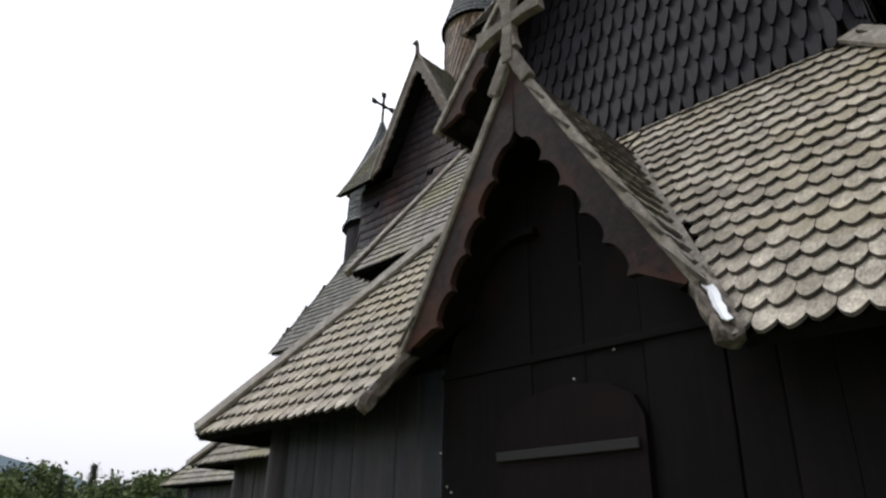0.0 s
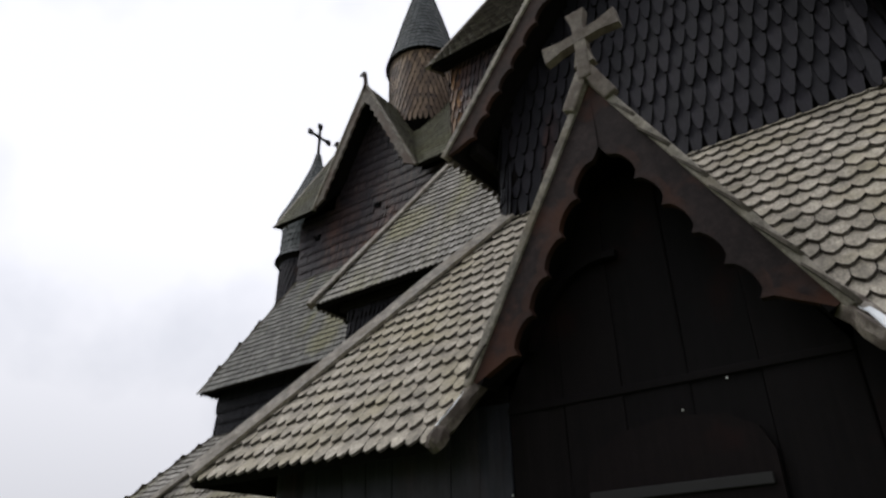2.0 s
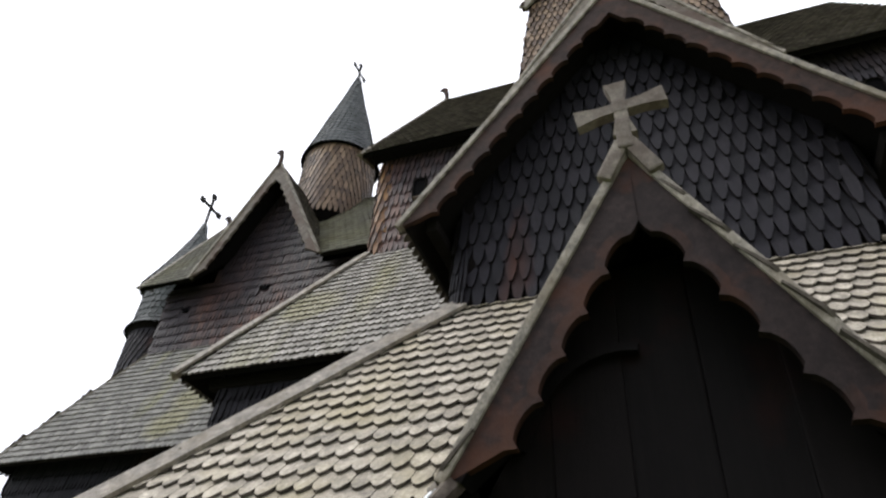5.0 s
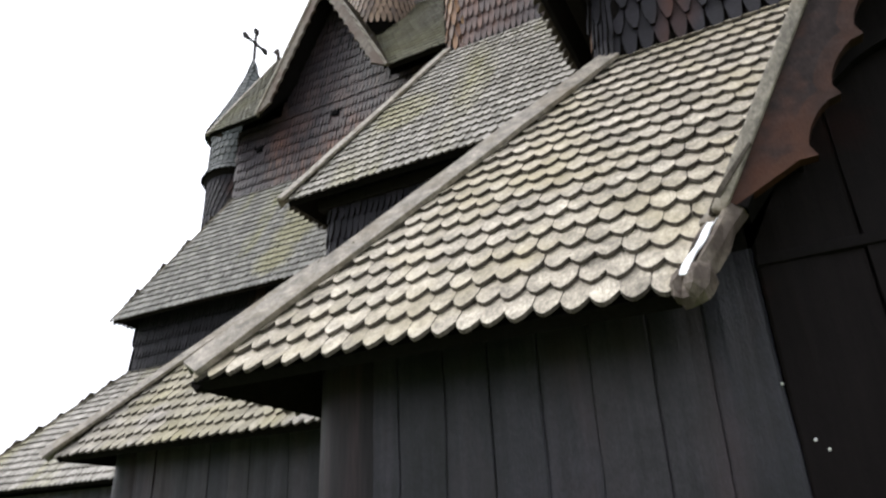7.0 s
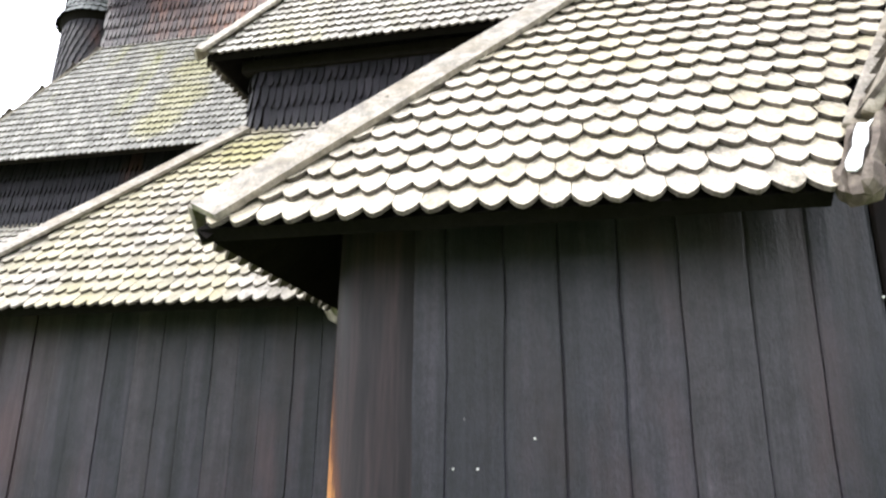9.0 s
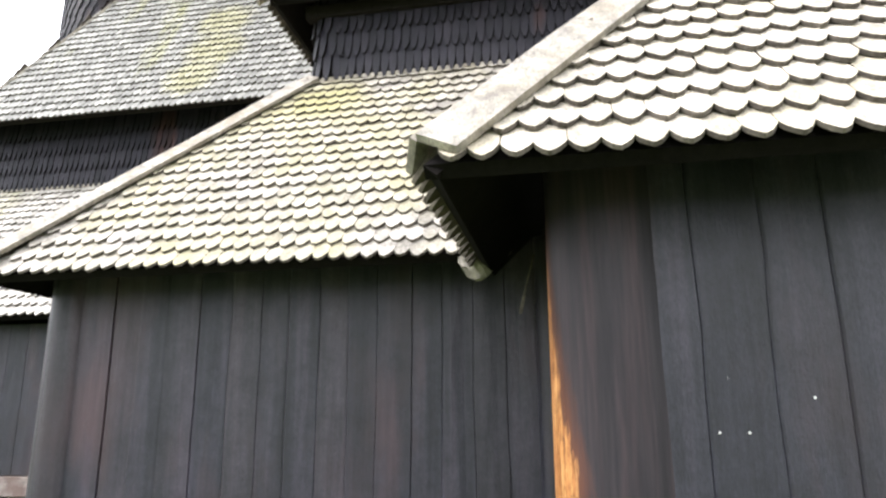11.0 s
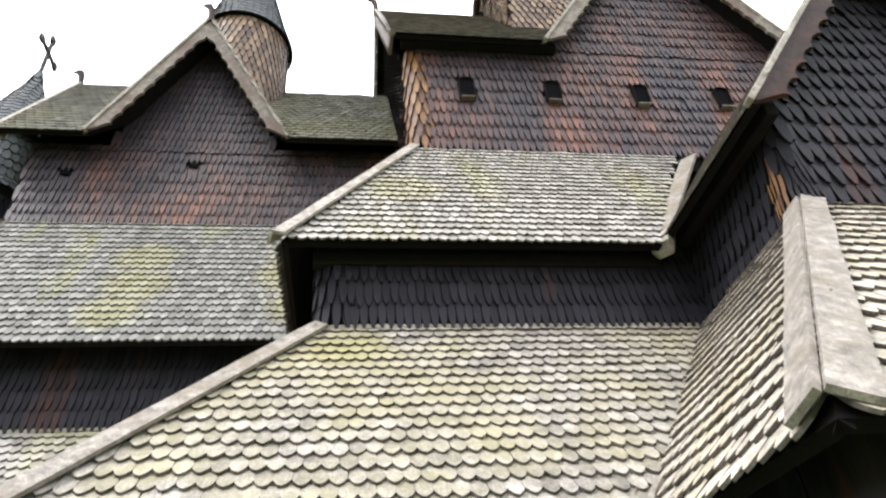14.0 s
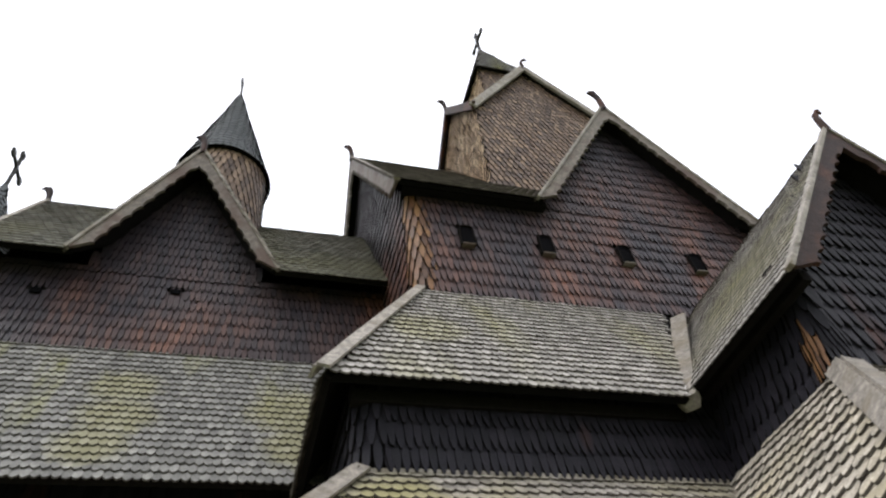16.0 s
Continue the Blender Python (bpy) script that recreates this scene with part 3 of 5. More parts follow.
def carved_end(parent, p, way, size=0.16, length=0.6, label="bleached carved valley beam end with lead flashing", mat=None):
    """The carved end of a valley trough: a worn, split snout with raised rims, and a crumpled strip of lead in it."""
    p, way = Vector(p), Vector(way).normalized()
    x = way.cross(Vector((0, 0, 1))).normalized()
    up = x.cross(way)
    rng = random.Random(round(p.x * 50))
    ring = [(-0.42, -0.42), (0.0, -0.50), (0.42, -0.42), (0.56, -0.05), (0.50, 0.34), (0.28, 0.36), (0.17, 0.10), (-0.17, 0.10), (-0.28, 0.36), (-0.50, 0.34), (-0.56, -0.05)]
    bm = bmesh.new()
    rows = []
    for f, sc, sag in ((0.0, 0.66, -0.16), (0.03, 0.92, -0.10), (0.09, 1.08, -0.04), (0.17, 1.05, 0.0), (0.22, 0.86, 0.02), (0.28, 0.95, 0.0), (0.45, 1.0, 0.0), (0.62, 0.96, 0.0), (0.8, 1.0, 0.0), (1.0, 0.94, 0.0)):
        row = []
        for a, c in ring:
            j = 0.075 * size
            q = p + way * (f * length + rng.uniform(-0.5, 0.5) * j) + x * (a * sc * size + rng.uniform(-j, j)) + up * ((c * sc + sag) * size + rng.uniform(-j, j))
            row.append(bm.verts.new(q))
        rows.append(row)
    k = len(ring)
    for a, c in zip(rows, rows[1:]):
        for i in range(k):
            bm.faces.new((a[i], a[(i + 1) % k], c[(i + 1) % k], c[i]))
    bm.faces.new(rows[0])
    bm.faces.new(rows[-1][::-1])
    ob = part("beam_end", bm, mat or SNOUT, parent, label)
    bm = bmesh.new()
    rows = []
    for i in range(7):
        f = 0.14 + 0.5 * i / 6
        wd = size * rng.uniform(0.14, 0.24)
        off, lift = rng.uniform(-0.06, 0.06) * size, size * (0.20 + rng.uniform(-0.03, 0.08))
        rows.append([bm.verts.new(p + way * f * length + x * (off + a) + up * (lift + c)) for a, c in ((-wd, 0.012), (0, 0.0), (wd, 0.014), (wd, 0.020), (0, 0.007), (-wd, 0.018))])
    for a, c in zip(rows, rows[1:]):
        for i in range(6):
            bm.faces.new((a[i], a[(i + 1) % 6], c[(i + 1) % 6], c[i]))
    bm.faces.new(rows[0])
    bm.faces.new(rows[-1][::-1])
    part("flashing", bm, LEAD, ob, "pale crumpled lead flashing strip")
    return ob


def finial(parent, p, size, sgn=1, mat=None, yaxis=False):
    """A dragon-head finial: a rising neck with a curved, notched head."""
    bm = bmesh.new()
    p = Vector(p)
    path = [(0.0, -0.25, 0.22), (0.0, 0.25, 0.20), (0.02, 0.55, 0.18), (0.08, 0.80, 0.19), (0.20, 0.98, 0.20), (0.34, 1.0, 0.15), (0.47, 0.92, 0.06)]
    rows = []
    for x, z, r in path:
        c = p + (Vector((0, sgn * x * size, z * size)) if yaxis else Vector((sgn * x * size, 0, z * size)))
        fl = Vector((1, 0, 0)) if yaxis else Vector((0, 1, 0))
        ax = Vector((0, 1, 0)) if yaxis else Vector((1, 0, 0))
        rr = r * size
        rows.append([bm.verts.new(c + fl * rr * 0.6 * math.cos(t) + (ax * 0.7 + Vector((0, 0, 0.7))) * rr * math.sin(t)) for t in [i * math.pi / 4 for i in range(8)]])
    for a, c in zip(rows, rows[1:]):
        for i in range(8):
            bm.faces.new((a[i], a[(i + 1) % 8], c[(i + 1) % 8], c[i]))
    bm.faces.new(rows[0])
    bm.faces.new(rows[-1][::-1])
    ear = p + (Vector((0, sgn * 0.3 * size, 1.0 * size)) if yaxis else Vector((sgn * 0.3 * size, 0, 1.0 * size)))
    add_box(bm, ear - Vector((0.03, 0.03, 0.05)) * size, ear + Vector((0.04, 0.03, 0.12)) * size)
    return part("finial", bm, mat or BARGE, parent, "dark carved gable finial")


def iron_cross(parent, x, y, z, size, turn=0.0, r=0.035, tilt=0.0):
    """A tall thin cross on a spire, with flared ends."""
    bm = bmesh.new()
    m = pose(x, y, z, tilt, 0, turn)
    for lo, hi in (((0, 0, -0.4), (0, 0, 1.0)), ((-0.42, 0, 0.55), (0.42, 0, 0.55))):
        beam(bm, m @ (Vector(lo) * size), m @ (Vector(hi) * size), r * 2, r * 2, m.to_3x3() @ Vector((0, 1, 0)), 0.01)
    for c in ((0, 0, 1.0), (-0.42, 0, 0.55), (0.42, 0, 0.55)):
        add_box(bm, (-0.09 * size, -r, -0.09 * size), (0.09 * size, r, 0.09 * size), m @ Matrix.Translation(Vector(c) * size), 0.01)
    return part("spire_cross", bm, IRON, parent, "thin dark cross on the spire")


# ---- the plan: the church's middle lines ----
XC, YC = -2.40, 11.80


def mx(x):
    return 2 * XC - x


# ---- ground ----
def ground_height(x, y):
    d = math.hypot(x - XC, y - 8)
    return -0.02 - 0.02 * max(0, d - 14) * (1 if d < 60 else 60 / d) + 0.05 * noise.noise((x * 0.3, y * 0.3, 0))


bm = bmesh.new()
radii = [0.0] + [1.2 * 1.17 ** i for i in range(46)]
rings = []
for r in radii:
    k = 64
    rings.append([bm.verts.new((XC + r * math.cos(2 * math.pi * i / k), 3 + r * math.sin(2 * math.pi * i / k), ground_height(XC + r * math.cos(2 * math.pi * i / k), 3 + r * math.sin(2 * math.pi * i / k)))) for i in range(k)] if r else [bm.verts.new((XC, 3, -0.02))])
for i in range(64):
    bm.faces.new((rings[0][0], rings[1][i], rings[1][(i + 1) % 64]))
for a, c in zip(rings[1:], rings[2:]):
    for i in range(64):
        bm.faces.new((a[i], c[i], c[(i + 1) % 64], a[(i + 1) % 64]))
tagged(part("ground", bm, GRASS, smooth=True), "rough green grass round the church walls", "grass", kind="structure")

bm = bmesh.new()
rng = random.Random(8)
prev = None
for i in range(40):
    x = -24 + i * 0.42
    w0, w1 = 5.75 + 0.22 * noise.noise((x * 0.7, 1, 0)), 6.75 + 0.25 * noise.noise((x * 0.8, 5, 0))
    row = [bm.verts.new((x, w0 + (w1 - w0) * f, ground_height(x, w0 + (w1 - w0) * f) + 0.012 + 0.02 * math.sin(math.pi * f))) for f in (0, 0.25, 0.5, 0.75, 1)]
    if prev:
        for j in range(4):
            bm.faces.new((prev[j], row[j], row[j + 1], prev[j + 1]))
    prev = row
tagged(part("gravel_path", bm, STONE, smooth=True), "pale worn gravel strip beside the chancel wall", "path", kind="structure")

# ---- the porch gallery: low plank walls, pent roof, gabled dormer over the door ----
PY, PX, PZ = 3.50, -5.92, 2.12         # its wall, its corner, the wall's top
EY, EX, EZ = 2.98, -6.35, 2.20         # its eave
TY, TX, TZ = 4.95, -4.22, 4.83         # the head of its roof
NY, NX, NZ = 5.50, -10.07, 2.32        # the nave gallery's wall
NEY, NEX, NEZ = 4.92, -10.27, 2.31
NTY, NTX, NTZ = 6.80, -8.38, 4.66
porch = thing("porch_gallery", "tarred plank church porch with a grey shingled pent roof", "church porch")

plank_wall(porch, (PX + 0.36, PY), (-3.46, PY), 0.42, PZ + 0.38, 0.27, seed=3, label="dark tarred upright plank wall")
# Right-hand planks take the panel colour with painted shade, darker than the left.
plank_wall(porch, (-1.34, PY), (mx(PX) - 0.15, PY), 0.42, PZ + 0.38, 0.29, mat=PANEL_SHADE, seed=4)
plank_wall(porch, (PX + 0.06, NY), (PX + 0.06, PY + 0.3), 0.42, PZ + 0.38, 0.26, seed=5)
plank_wall(porch, (mx(PX), PY + 0.1), (mx(PX), NY), 0.42, PZ, 0.3, seed=6)
corner_post(porch, PX + 0.295, PY + 0.19, 0.12, PZ + 0.40, 0.295, POST_BARE, "tarred round post with a bare orange wood patch")
corner_post(porch, mx(PX) - 0.19, PY + 0.06, 0.12, PZ + 0.03)
bm = bmesh.new()
beam(bm, (PX - 0.02, PY + 0.02, 0.30), (mx(PX), PY + 0.02, 0.30), 0.22, 0.26)
part("sill_beam", bm, SILL, porch, "grey sill beam with peeling paint")
bm = bmesh.new()
beam(bm, (PX + 0.02, PY, 0.30), (PX + 0.02, NY, 0.30), 0.22, 0.26)
part("sill_beam", bm, SILL, porch)
bm = bmesh.new()
beam(bm, (PX + 0.1, PY + 0.04, PZ + 0.44), (-3.48, PY + 0.04, PZ + 0.44), 0.12, 0.14)
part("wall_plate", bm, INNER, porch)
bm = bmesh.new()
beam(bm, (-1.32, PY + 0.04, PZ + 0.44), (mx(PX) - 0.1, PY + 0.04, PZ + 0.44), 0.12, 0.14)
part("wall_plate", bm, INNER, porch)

# Added unseen inner wall, keeps sky from leaking through the plank gaps.
wall_block(porch, [(PX + 0.2, 4.15, 0.1), (mx(PX) - 0.2, 4.15, 0.1), (mx(PX) - 0.2, 4.15, 2.2), (mx(PX) - 1.2, 4.15, 3.3), (PX + 1.2, 4.15, 3.3), (PX + 0.2, 4.15, 2.2)], (0, 0.1, 0))

# roof slopes: beside the dormer, and the end slopes that run back to the nave gallery
DX0, DX1, DZ0, DZP, DY = -3.50, -1.31, 2.57, 4.455, 3.08      # dormer feet, peak, front
DC = (DX0 + DX1) / 2
slope = (TZ - EZ) / (TY - EY)


def on_porch_roof(x, z):
    return (x, EY + (z - EZ) / slope, z)


d_top = on_porch_roof(DC, DZP - 0.10)
ROOF_NEAR = dict(w=0.122, e=0.172, mat=ROOF, th=0.021)
roof(porch, [(EX, EY, EZ), (DX0 - 0.25, EY, EZ), on_porch_roof(DX0 - 0.04, DZ0 + 0.05), d_top, on_porch_roof(DC, TZ), (TX, TY, TZ)], near=300, spot=(-4.8, 3.2, 2.6), label="grey weathered shingle pent roof", wave=0.006, inset=(0.10, 0.02), **ROOF_NEAR)
roof(porch, [(DX1 + 0.25, EY, EZ), (mx(EX), EY, EZ), (mx(TX), TY, TZ), on_porch_roof(DC, TZ), d_top, on_porch_roof(DX1 + 0.04, DZ0 + 0.05)], near=240, spot=(-0.6, 3.6, 3.3), label="grey weathered shingle pent roof", wave=0.006, inset=(0.02, 0.10), **ROOF_NEAR)
vy0, vy1 = 4.98, 6.80                  # the valley against the nave gallery's roof
roof(porch, [(EX, vy0, EZ), (EX, EY, EZ), (TX, TY, TZ), (TX - 0.08, vy1, TZ - 0.12)], near=300, spot=(-5.6, 3.6, 3), label="grey weathered shingle end slope", inset=(0.04, 0.10), **ROOF_NEAR)
roof(porch, [(mx(EX), EY, EZ), (mx(EX), vy0, EZ), (mx(TX) + 0.08, vy1, TZ - 0.12), (mx(TX), TY, TZ)], **ROOF_NEAR)
hip_board(porch, (EX + 0.02, EY + 0.03, EZ + 0.03), (TX + 0.02, TY + 0.02, TZ + 0.02), 0.195, 0.085, (-0.6, -0.6, 0.95), "grey weathered hip board of two planks")
hip_board(porch, (mx(EX) - 0.02, EY + 0.03, EZ + 0.03), (mx(TX), TY, TZ + 0.02), 0.195, 0.085, (0.6, -0.6, 0.95))
carved_end(porch, (DX0 - 0.22, EY - 0.11, EZ - 0.05), (0.22, 0.30, 0.44), 0.13, 0.66)
carved_end(porch, (DX1 + 0.25, EY - 0.09, EZ - 0.02), (-0.25, 0.30, 0.44), 0.13, 0.66)
carved_end(porch, (EX - 0.09, vy0 - 0.16, EZ - 0.02), (0.53, 0.47, 0.64), 0.20, mat=BOARD)
bm = bmesh.new()
beam(bm, (EX + 0.15, vy0 + 0.1, EZ + 0.20), (TX - 0.1, vy1, TZ - 0.08), 0.16, 0.03, (-0.5, -0.5, 0.7))
part("valley_board", bm, BOARD, porch, "grey valley board")

# the dormer
dorm = 0.232
for sgn, fx in ((-1, DX0), (1, DX1)):
    back = on_porch_roof(fx, DZ0)
    if sgn < 0:
        pts = [back, (fx, DY, DZ0), (DC, DY, DZP), (d_top[0], d_top[1] + 0.05, DZP)]
    else:
        pts = [(fx, DY, DZ0), back, (d_top[0], d_top[1] + 0.05, DZP), (DC, DY, DZP)]
    roof(porch, pts, 0.14, 0.17, ROOF_OLD, th=0.024, label="small mossy dormer roof slope", near=60, spot=(fx, DY, DZ0))
    barge(porch, (fx, DY - 0.0, DZ0), (DC, DY - 0.045, DZP + 0.02), dorm, 0.27, 0.06, 0.09, 0.2, "red-brown bargeboard with a cusped lower edge")
for sgn, fx in ((-1, DX0), (1, DX1)):
    bm = bmesh.new()
    beam(bm, Vector(on_porch_roof(fx + sgn * 0.08, DZ0 - 0.12)) + Vector((0, -0.06, 0.05)), Vector(on_porch_roof(DC + sgn * 0.10, DZP - 0.18)) + Vector((0, -0.06, 0.05)), 0.13, 0.03, (0, -0.8, 0.6))
    part("valley_board", bm, BOARD, porch, "grey mossy valley board beside the dormer")


def dormer_top(s):
    x = -3.46 + s
    return DZP - 0.12 - abs(x - DC) * (DZP - DZ0) / (DC - DX0)


door_w = plank_wall(porch, (-3.46, PY), (-1.34, PY), 0.42, 3.4, 0.42, mat=PANEL_SHADE, seed=11, top=lambda s: max(PZ, dormer_top(s)) - 0.02, label="dark plank wall with a blocked arched doorway")
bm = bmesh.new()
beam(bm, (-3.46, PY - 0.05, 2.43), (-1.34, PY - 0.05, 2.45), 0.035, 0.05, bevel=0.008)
part("cross_beam", bm, PANEL_SHADE, door_w)
bm = bmesh.new()
arch = [(-2.92, 0.5), (-2.92, 1.95), (-2.86, 2.07), (-2.70, 2.17), (-2.36, 2.235), (-2.04, 2.20), (-1.88, 2.11), (-1.82, 1.98), (-1.82, 0.5)]
prism(bm, [(x, PY - 0.085, z) for x, z in arch], (0, 0.06, 0))
door = part("door", bm, PANEL_SHADE, porch, "low arched tarred door with iron strap")
bm = bmesh.new()
beam(bm, (-2.90, PY - 0.10, 1.82), (-1.86, PY - 0.10, 1.835), 0.02, 0.06, bevel=0.006)
part("iron_strap", bm, IRON, door, "long black iron strap")
for x, z in ((-2.27, 2.25), (-2.0, 2.40), (-3.47, 1.89), (-3.4, 1.66), (-3.36, 1.62), (-2.31, 1.85)):
    bm = bmesh.new()
    bmesh.ops.create_icosphere(bm, subdivisions=1, radius=0.007, matrix=pose(x, PY - 0.095 if -2.3 < x < -2.2 else PY - 0.055, z))
    part("nail", bm, NAIL, porch, "pale nail head")
for x, z in ((-5.52, 1.32), (-5.22, 1.4), (-5.16, 1.19), (-5.27, 1.19), (-5.49, 0.98), (-4.91, 1.32), (-5.76, 2.18)):
    bm = bmesh.new()
    bmesh.ops.create_icosphere(bm, subdivisions=1, radius=0.006, matrix=pose(x, PY - 0.045, z))
    part("nail", bm, NAIL, porch, "pale nail head")
# curved brace inside the dormer
bm = bmesh.new()
rows = []
for i in range(10):
    a = math.pi * (0.45 + 0.45 * i / 9)
    rows.append([bm.verts.new((-2.62 + (0.62 + dr) * math.cos(a), PY - 0.13 + dy, 2.55 + (0.80 + dr) * math.sin(a))) for dr, dy in ((-0.025, 0), (0.025, 0), (0.025, 0.06), (-0.025, 0.06))])
for a, c in zip(rows, rows[1:]):
    for i in range(4):
        bm.faces.new((a[i], a[(i + 1) % 4], c[(i + 1) % 4], c[i]))
bm.faces.new(rows[0])
bm.faces.new(rows[-1][::-1])
part("curved_brace", bm, PANEL_SHADE, porch)
# the wooden cross on the dormer, with its forked foot
bm = bmesh.new()
for sgn in (-1, 1):
    a, c = Vector((DC + sgn * 0.16, DY - 0.06, DZP - 0.16)), Vector((DC + sgn * 0.015, DY - 0.06, DZP + 0.13))
    beam(bm, a, c, 0.10, 0.075, (0, 1, 0), 0.02)
beam(bm, (DC, DY - 0.06, DZP + 0.05), (DC, DY - 0.06, DZP + 0.30), 0.10, 0.10, (0, 1, 0), 0.02)
foot = part("cross_foot", bm, CARVED, porch, "bleached forked foot of the cross")
bm = bmesh.new()
cz = DZP + 0.435


def flared(bm, c, way, ln, w0, w1, th):
    side = Vector((way.z, 0, -way.x))
    prism(bm, [c - side * w0, c + way * ln * 0.5 - side * w0 * 1.05, c + way * ln - side * w1, c + way * ln + side * w1, c + way * ln * 0.5 + side * w0 * 1.05, c + side * w0], (0, th, 0))


for way, ln in (((-0.05, 0, 1), 0.24), ((0.03, 0, -1), 0.26), ((1, 0, 0.13), 0.29), ((-1, 0, -0.13), 0.29)):
    flared(bm, Vector((DC, DY - 0.10, cz)), Vector(way), ln, 0.042, 0.075, 0.075)
add_box(bm, (DC - 0.046, DY - 0.103, cz - 0.046), (DC + 0.046, DY - 0.022, cz + 0.046), None, 0.006)
part("gable_cross", bm, CARVED, porch, "grey wooden cross with flared arms")

# ---- the transept: shingled gable above the porch ----
TGF, TGP, TGY = 5.62, 8.55, 4.52       # gable foot, peak, front of its roof
TGX = -4.64
trans = thing("gabled_transept", "black shingled church gable with brown bargeboards", "church gable")
pk = TGP - 0.2
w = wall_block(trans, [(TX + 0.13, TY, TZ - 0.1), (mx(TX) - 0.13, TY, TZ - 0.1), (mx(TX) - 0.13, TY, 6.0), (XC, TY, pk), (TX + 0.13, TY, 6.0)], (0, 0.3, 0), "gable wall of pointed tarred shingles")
field(w, [(TX + 0.1, TY, TZ - 0.05), (mx(TX) - 0.1, TY, TZ - 0.05), (mx(TX) - 0.1, TY, 6.0), (XC, TY, pk), (TX + 0.1, TY, 6.0)], 0.13, 0.255, TAR, "point", 0.024, 300, (XC, TY, 6.0))
for x0, sgn in ((TX, -1), (mx(TX), 1)):
    w = wall_block(trans, [(x0, TY + 0.13, TZ - 0.3), (x0, 8.1, TZ - 0.3), (x0, 8.1, 5.95), (x0, TY + 0.13, 5.95)], (-sgn * 0.25, 0, 0))
    pts = [(x0, 8.1, TZ - 0.1), (x0, TY + 0.08, TZ - 0.1), (x0, TY + 0.08, 5.85), (x0, 8.1, 5.85)] if sgn < 0 else [(x0, TY + 0.08, TZ - 0.1), (x0, 8.1, TZ - 0.1), (x0, 8.1, 5.85), (x0, TY + 0.08, 5.85)]
    field(w, pts, 0.12, 0.255, TAR, "point", 0.024)
    bm = bmesh.new()
    tube(bm, [(0.17, TZ - 0.1), (0.17, 6.2)], 16, (x0 - sgn * 0.12, TY + 0.12))
    cp = part("corner_post", bm, INNER, trans, smooth=True)
    round_field(cp, (x0 - sgn * 0.12, TY + 0.12), [(0.17, TZ - 0.02), (0.17, TZ + 0.38)], 0.255, 0.10, TAR, "point", 0.022, a0=radians(215 if sgn < 0 else 262), a1=radians(275 if sgn < 0 else 450))
    round_field(cp, (x0 - sgn * 0.12, TY + 0.12), [(0.17, TZ - 0.02), (0.17, TZ + 0.38)], 0.255, 0.10, TAR_GOLD if sgn < 0 else TAR, "point", 0.022, a0=radians(140 if sgn < 0 else 300), a1=radians(213 if sgn < 0 else 400))
    round_field(cp, (x0 - sgn * 0.12, TY + 0.12), [(0.17, TZ + 0.38), (0.165, 5.75)], 0.255, 0.10, TAR, "point", 0.022, a0=radians(95 if sgn < 0 else 262), a1=radians(278 if sgn < 0 else 445))
for sgn in (-1, 1):
    x0 = TGX if sgn < 0 else mx(TGX)
    pts = [(x0, 6.52, TGF), (x0, TGY, TGF), (XC, TGY, TGP), (XC, 8.2, TGP), (XC + sgn * 0.5, 8.0, TGP - 0.5 * (TGP - TGF) / (XC - TGX))]
    if sgn > 0:
        pts = [(x0, TGY, TGF), (x0, 6.52, TGF), (XC + sgn * 0.5, 8.0, TGP - 0.5 * (TGP - TGF) / (XC - TGX)), (XC, 8.2, TGP), (XC, TGY, TGP)]
    roof(trans, pts, 0.115, 0.165, ROOF_OLD, th=0.013, near=200 if sgn < 0 else 0, spot=(TGX, 5.5, 6.2), label="grey shingled transept roof slope")
    barge(trans, (x0, TGY - 0.05, TGF), (XC, TGY - 0.05, TGP + 0.02), 0.225, 0.29, 0.06, 0.11, 0.2, "brown bargeboard with a scalloped lower edge")
    bm = bmesh.new()
    beam(bm, (x0 - sgn * 0.25, TGY + 0.1, TGF + 0.05), (x0 - sgn * 0.25, 6.6, TGF + 0.05), 0.12, 0.14)
    part("eave_beam", bm, INNER, trans)
finial(trans, (XC, TGY - 0.05, TGP + 0.08), 0.42, 1)

# ---- the nave: low gallery, pent roof, shingled band, aisle roof, clerestory, high roof ----
nave = thing("church_nave", "tall tarred wooden church nave with shingled roofs in tiers", "church")
plank_wall(nave, (NX + 0.15, NY), (PX + 0.10, NY), 0.52, NZ + 0.30, 0.25, seed=21, grooves=(0.8, 0.9, 1.0), label="dark tarred upright plank wall")
plank_wall(nave, (NX, 9.0), (NX, NY + 0.1), 0.52, NZ, 0.26, seed=22)
corner_post(nave, NX + 0.20, NY + 0.08, 0.15, NZ + 0.22, 0.20, None, "thick round tarred corner post")
bm = bmesh.new()
beam(bm, (NX + 0.1, NY + 0.02, 0.38), (PX, NY + 0.02, 0.38), 0.24, 0.27)
part("sill_beam", bm, SILL, nave, "grey sill beam with peeling paint")
bm = bmesh.new()
tube(bm, [(0.20, 0.505), (0.235, 0.51), (0.235, 0.545), (0.20, 0.56)], 24, (NX + 0.20, NY + 0.08), cap=False)
part("drip_ring", bm, SILL, nave, "pale wooden ring round the corner post", smooth=True)
corner_post(nave, PX - 0.03, NY - 0.04, 0.20, NZ + 0.2, 0.11, None, "slim tarred post in the inner corner")
bm = bmesh.new()
tube(bm, [(0.113, 0.545), (0.132, 0.55), (0.132, 0.58), (0.113, 0.59)], 20, (PX - 0.03, NY - 0.04), cap=False)
part("drip_ring", bm, PLANK, nave, "tarred wooden ring round the slim post", smooth=True)
bm = bmesh.new()
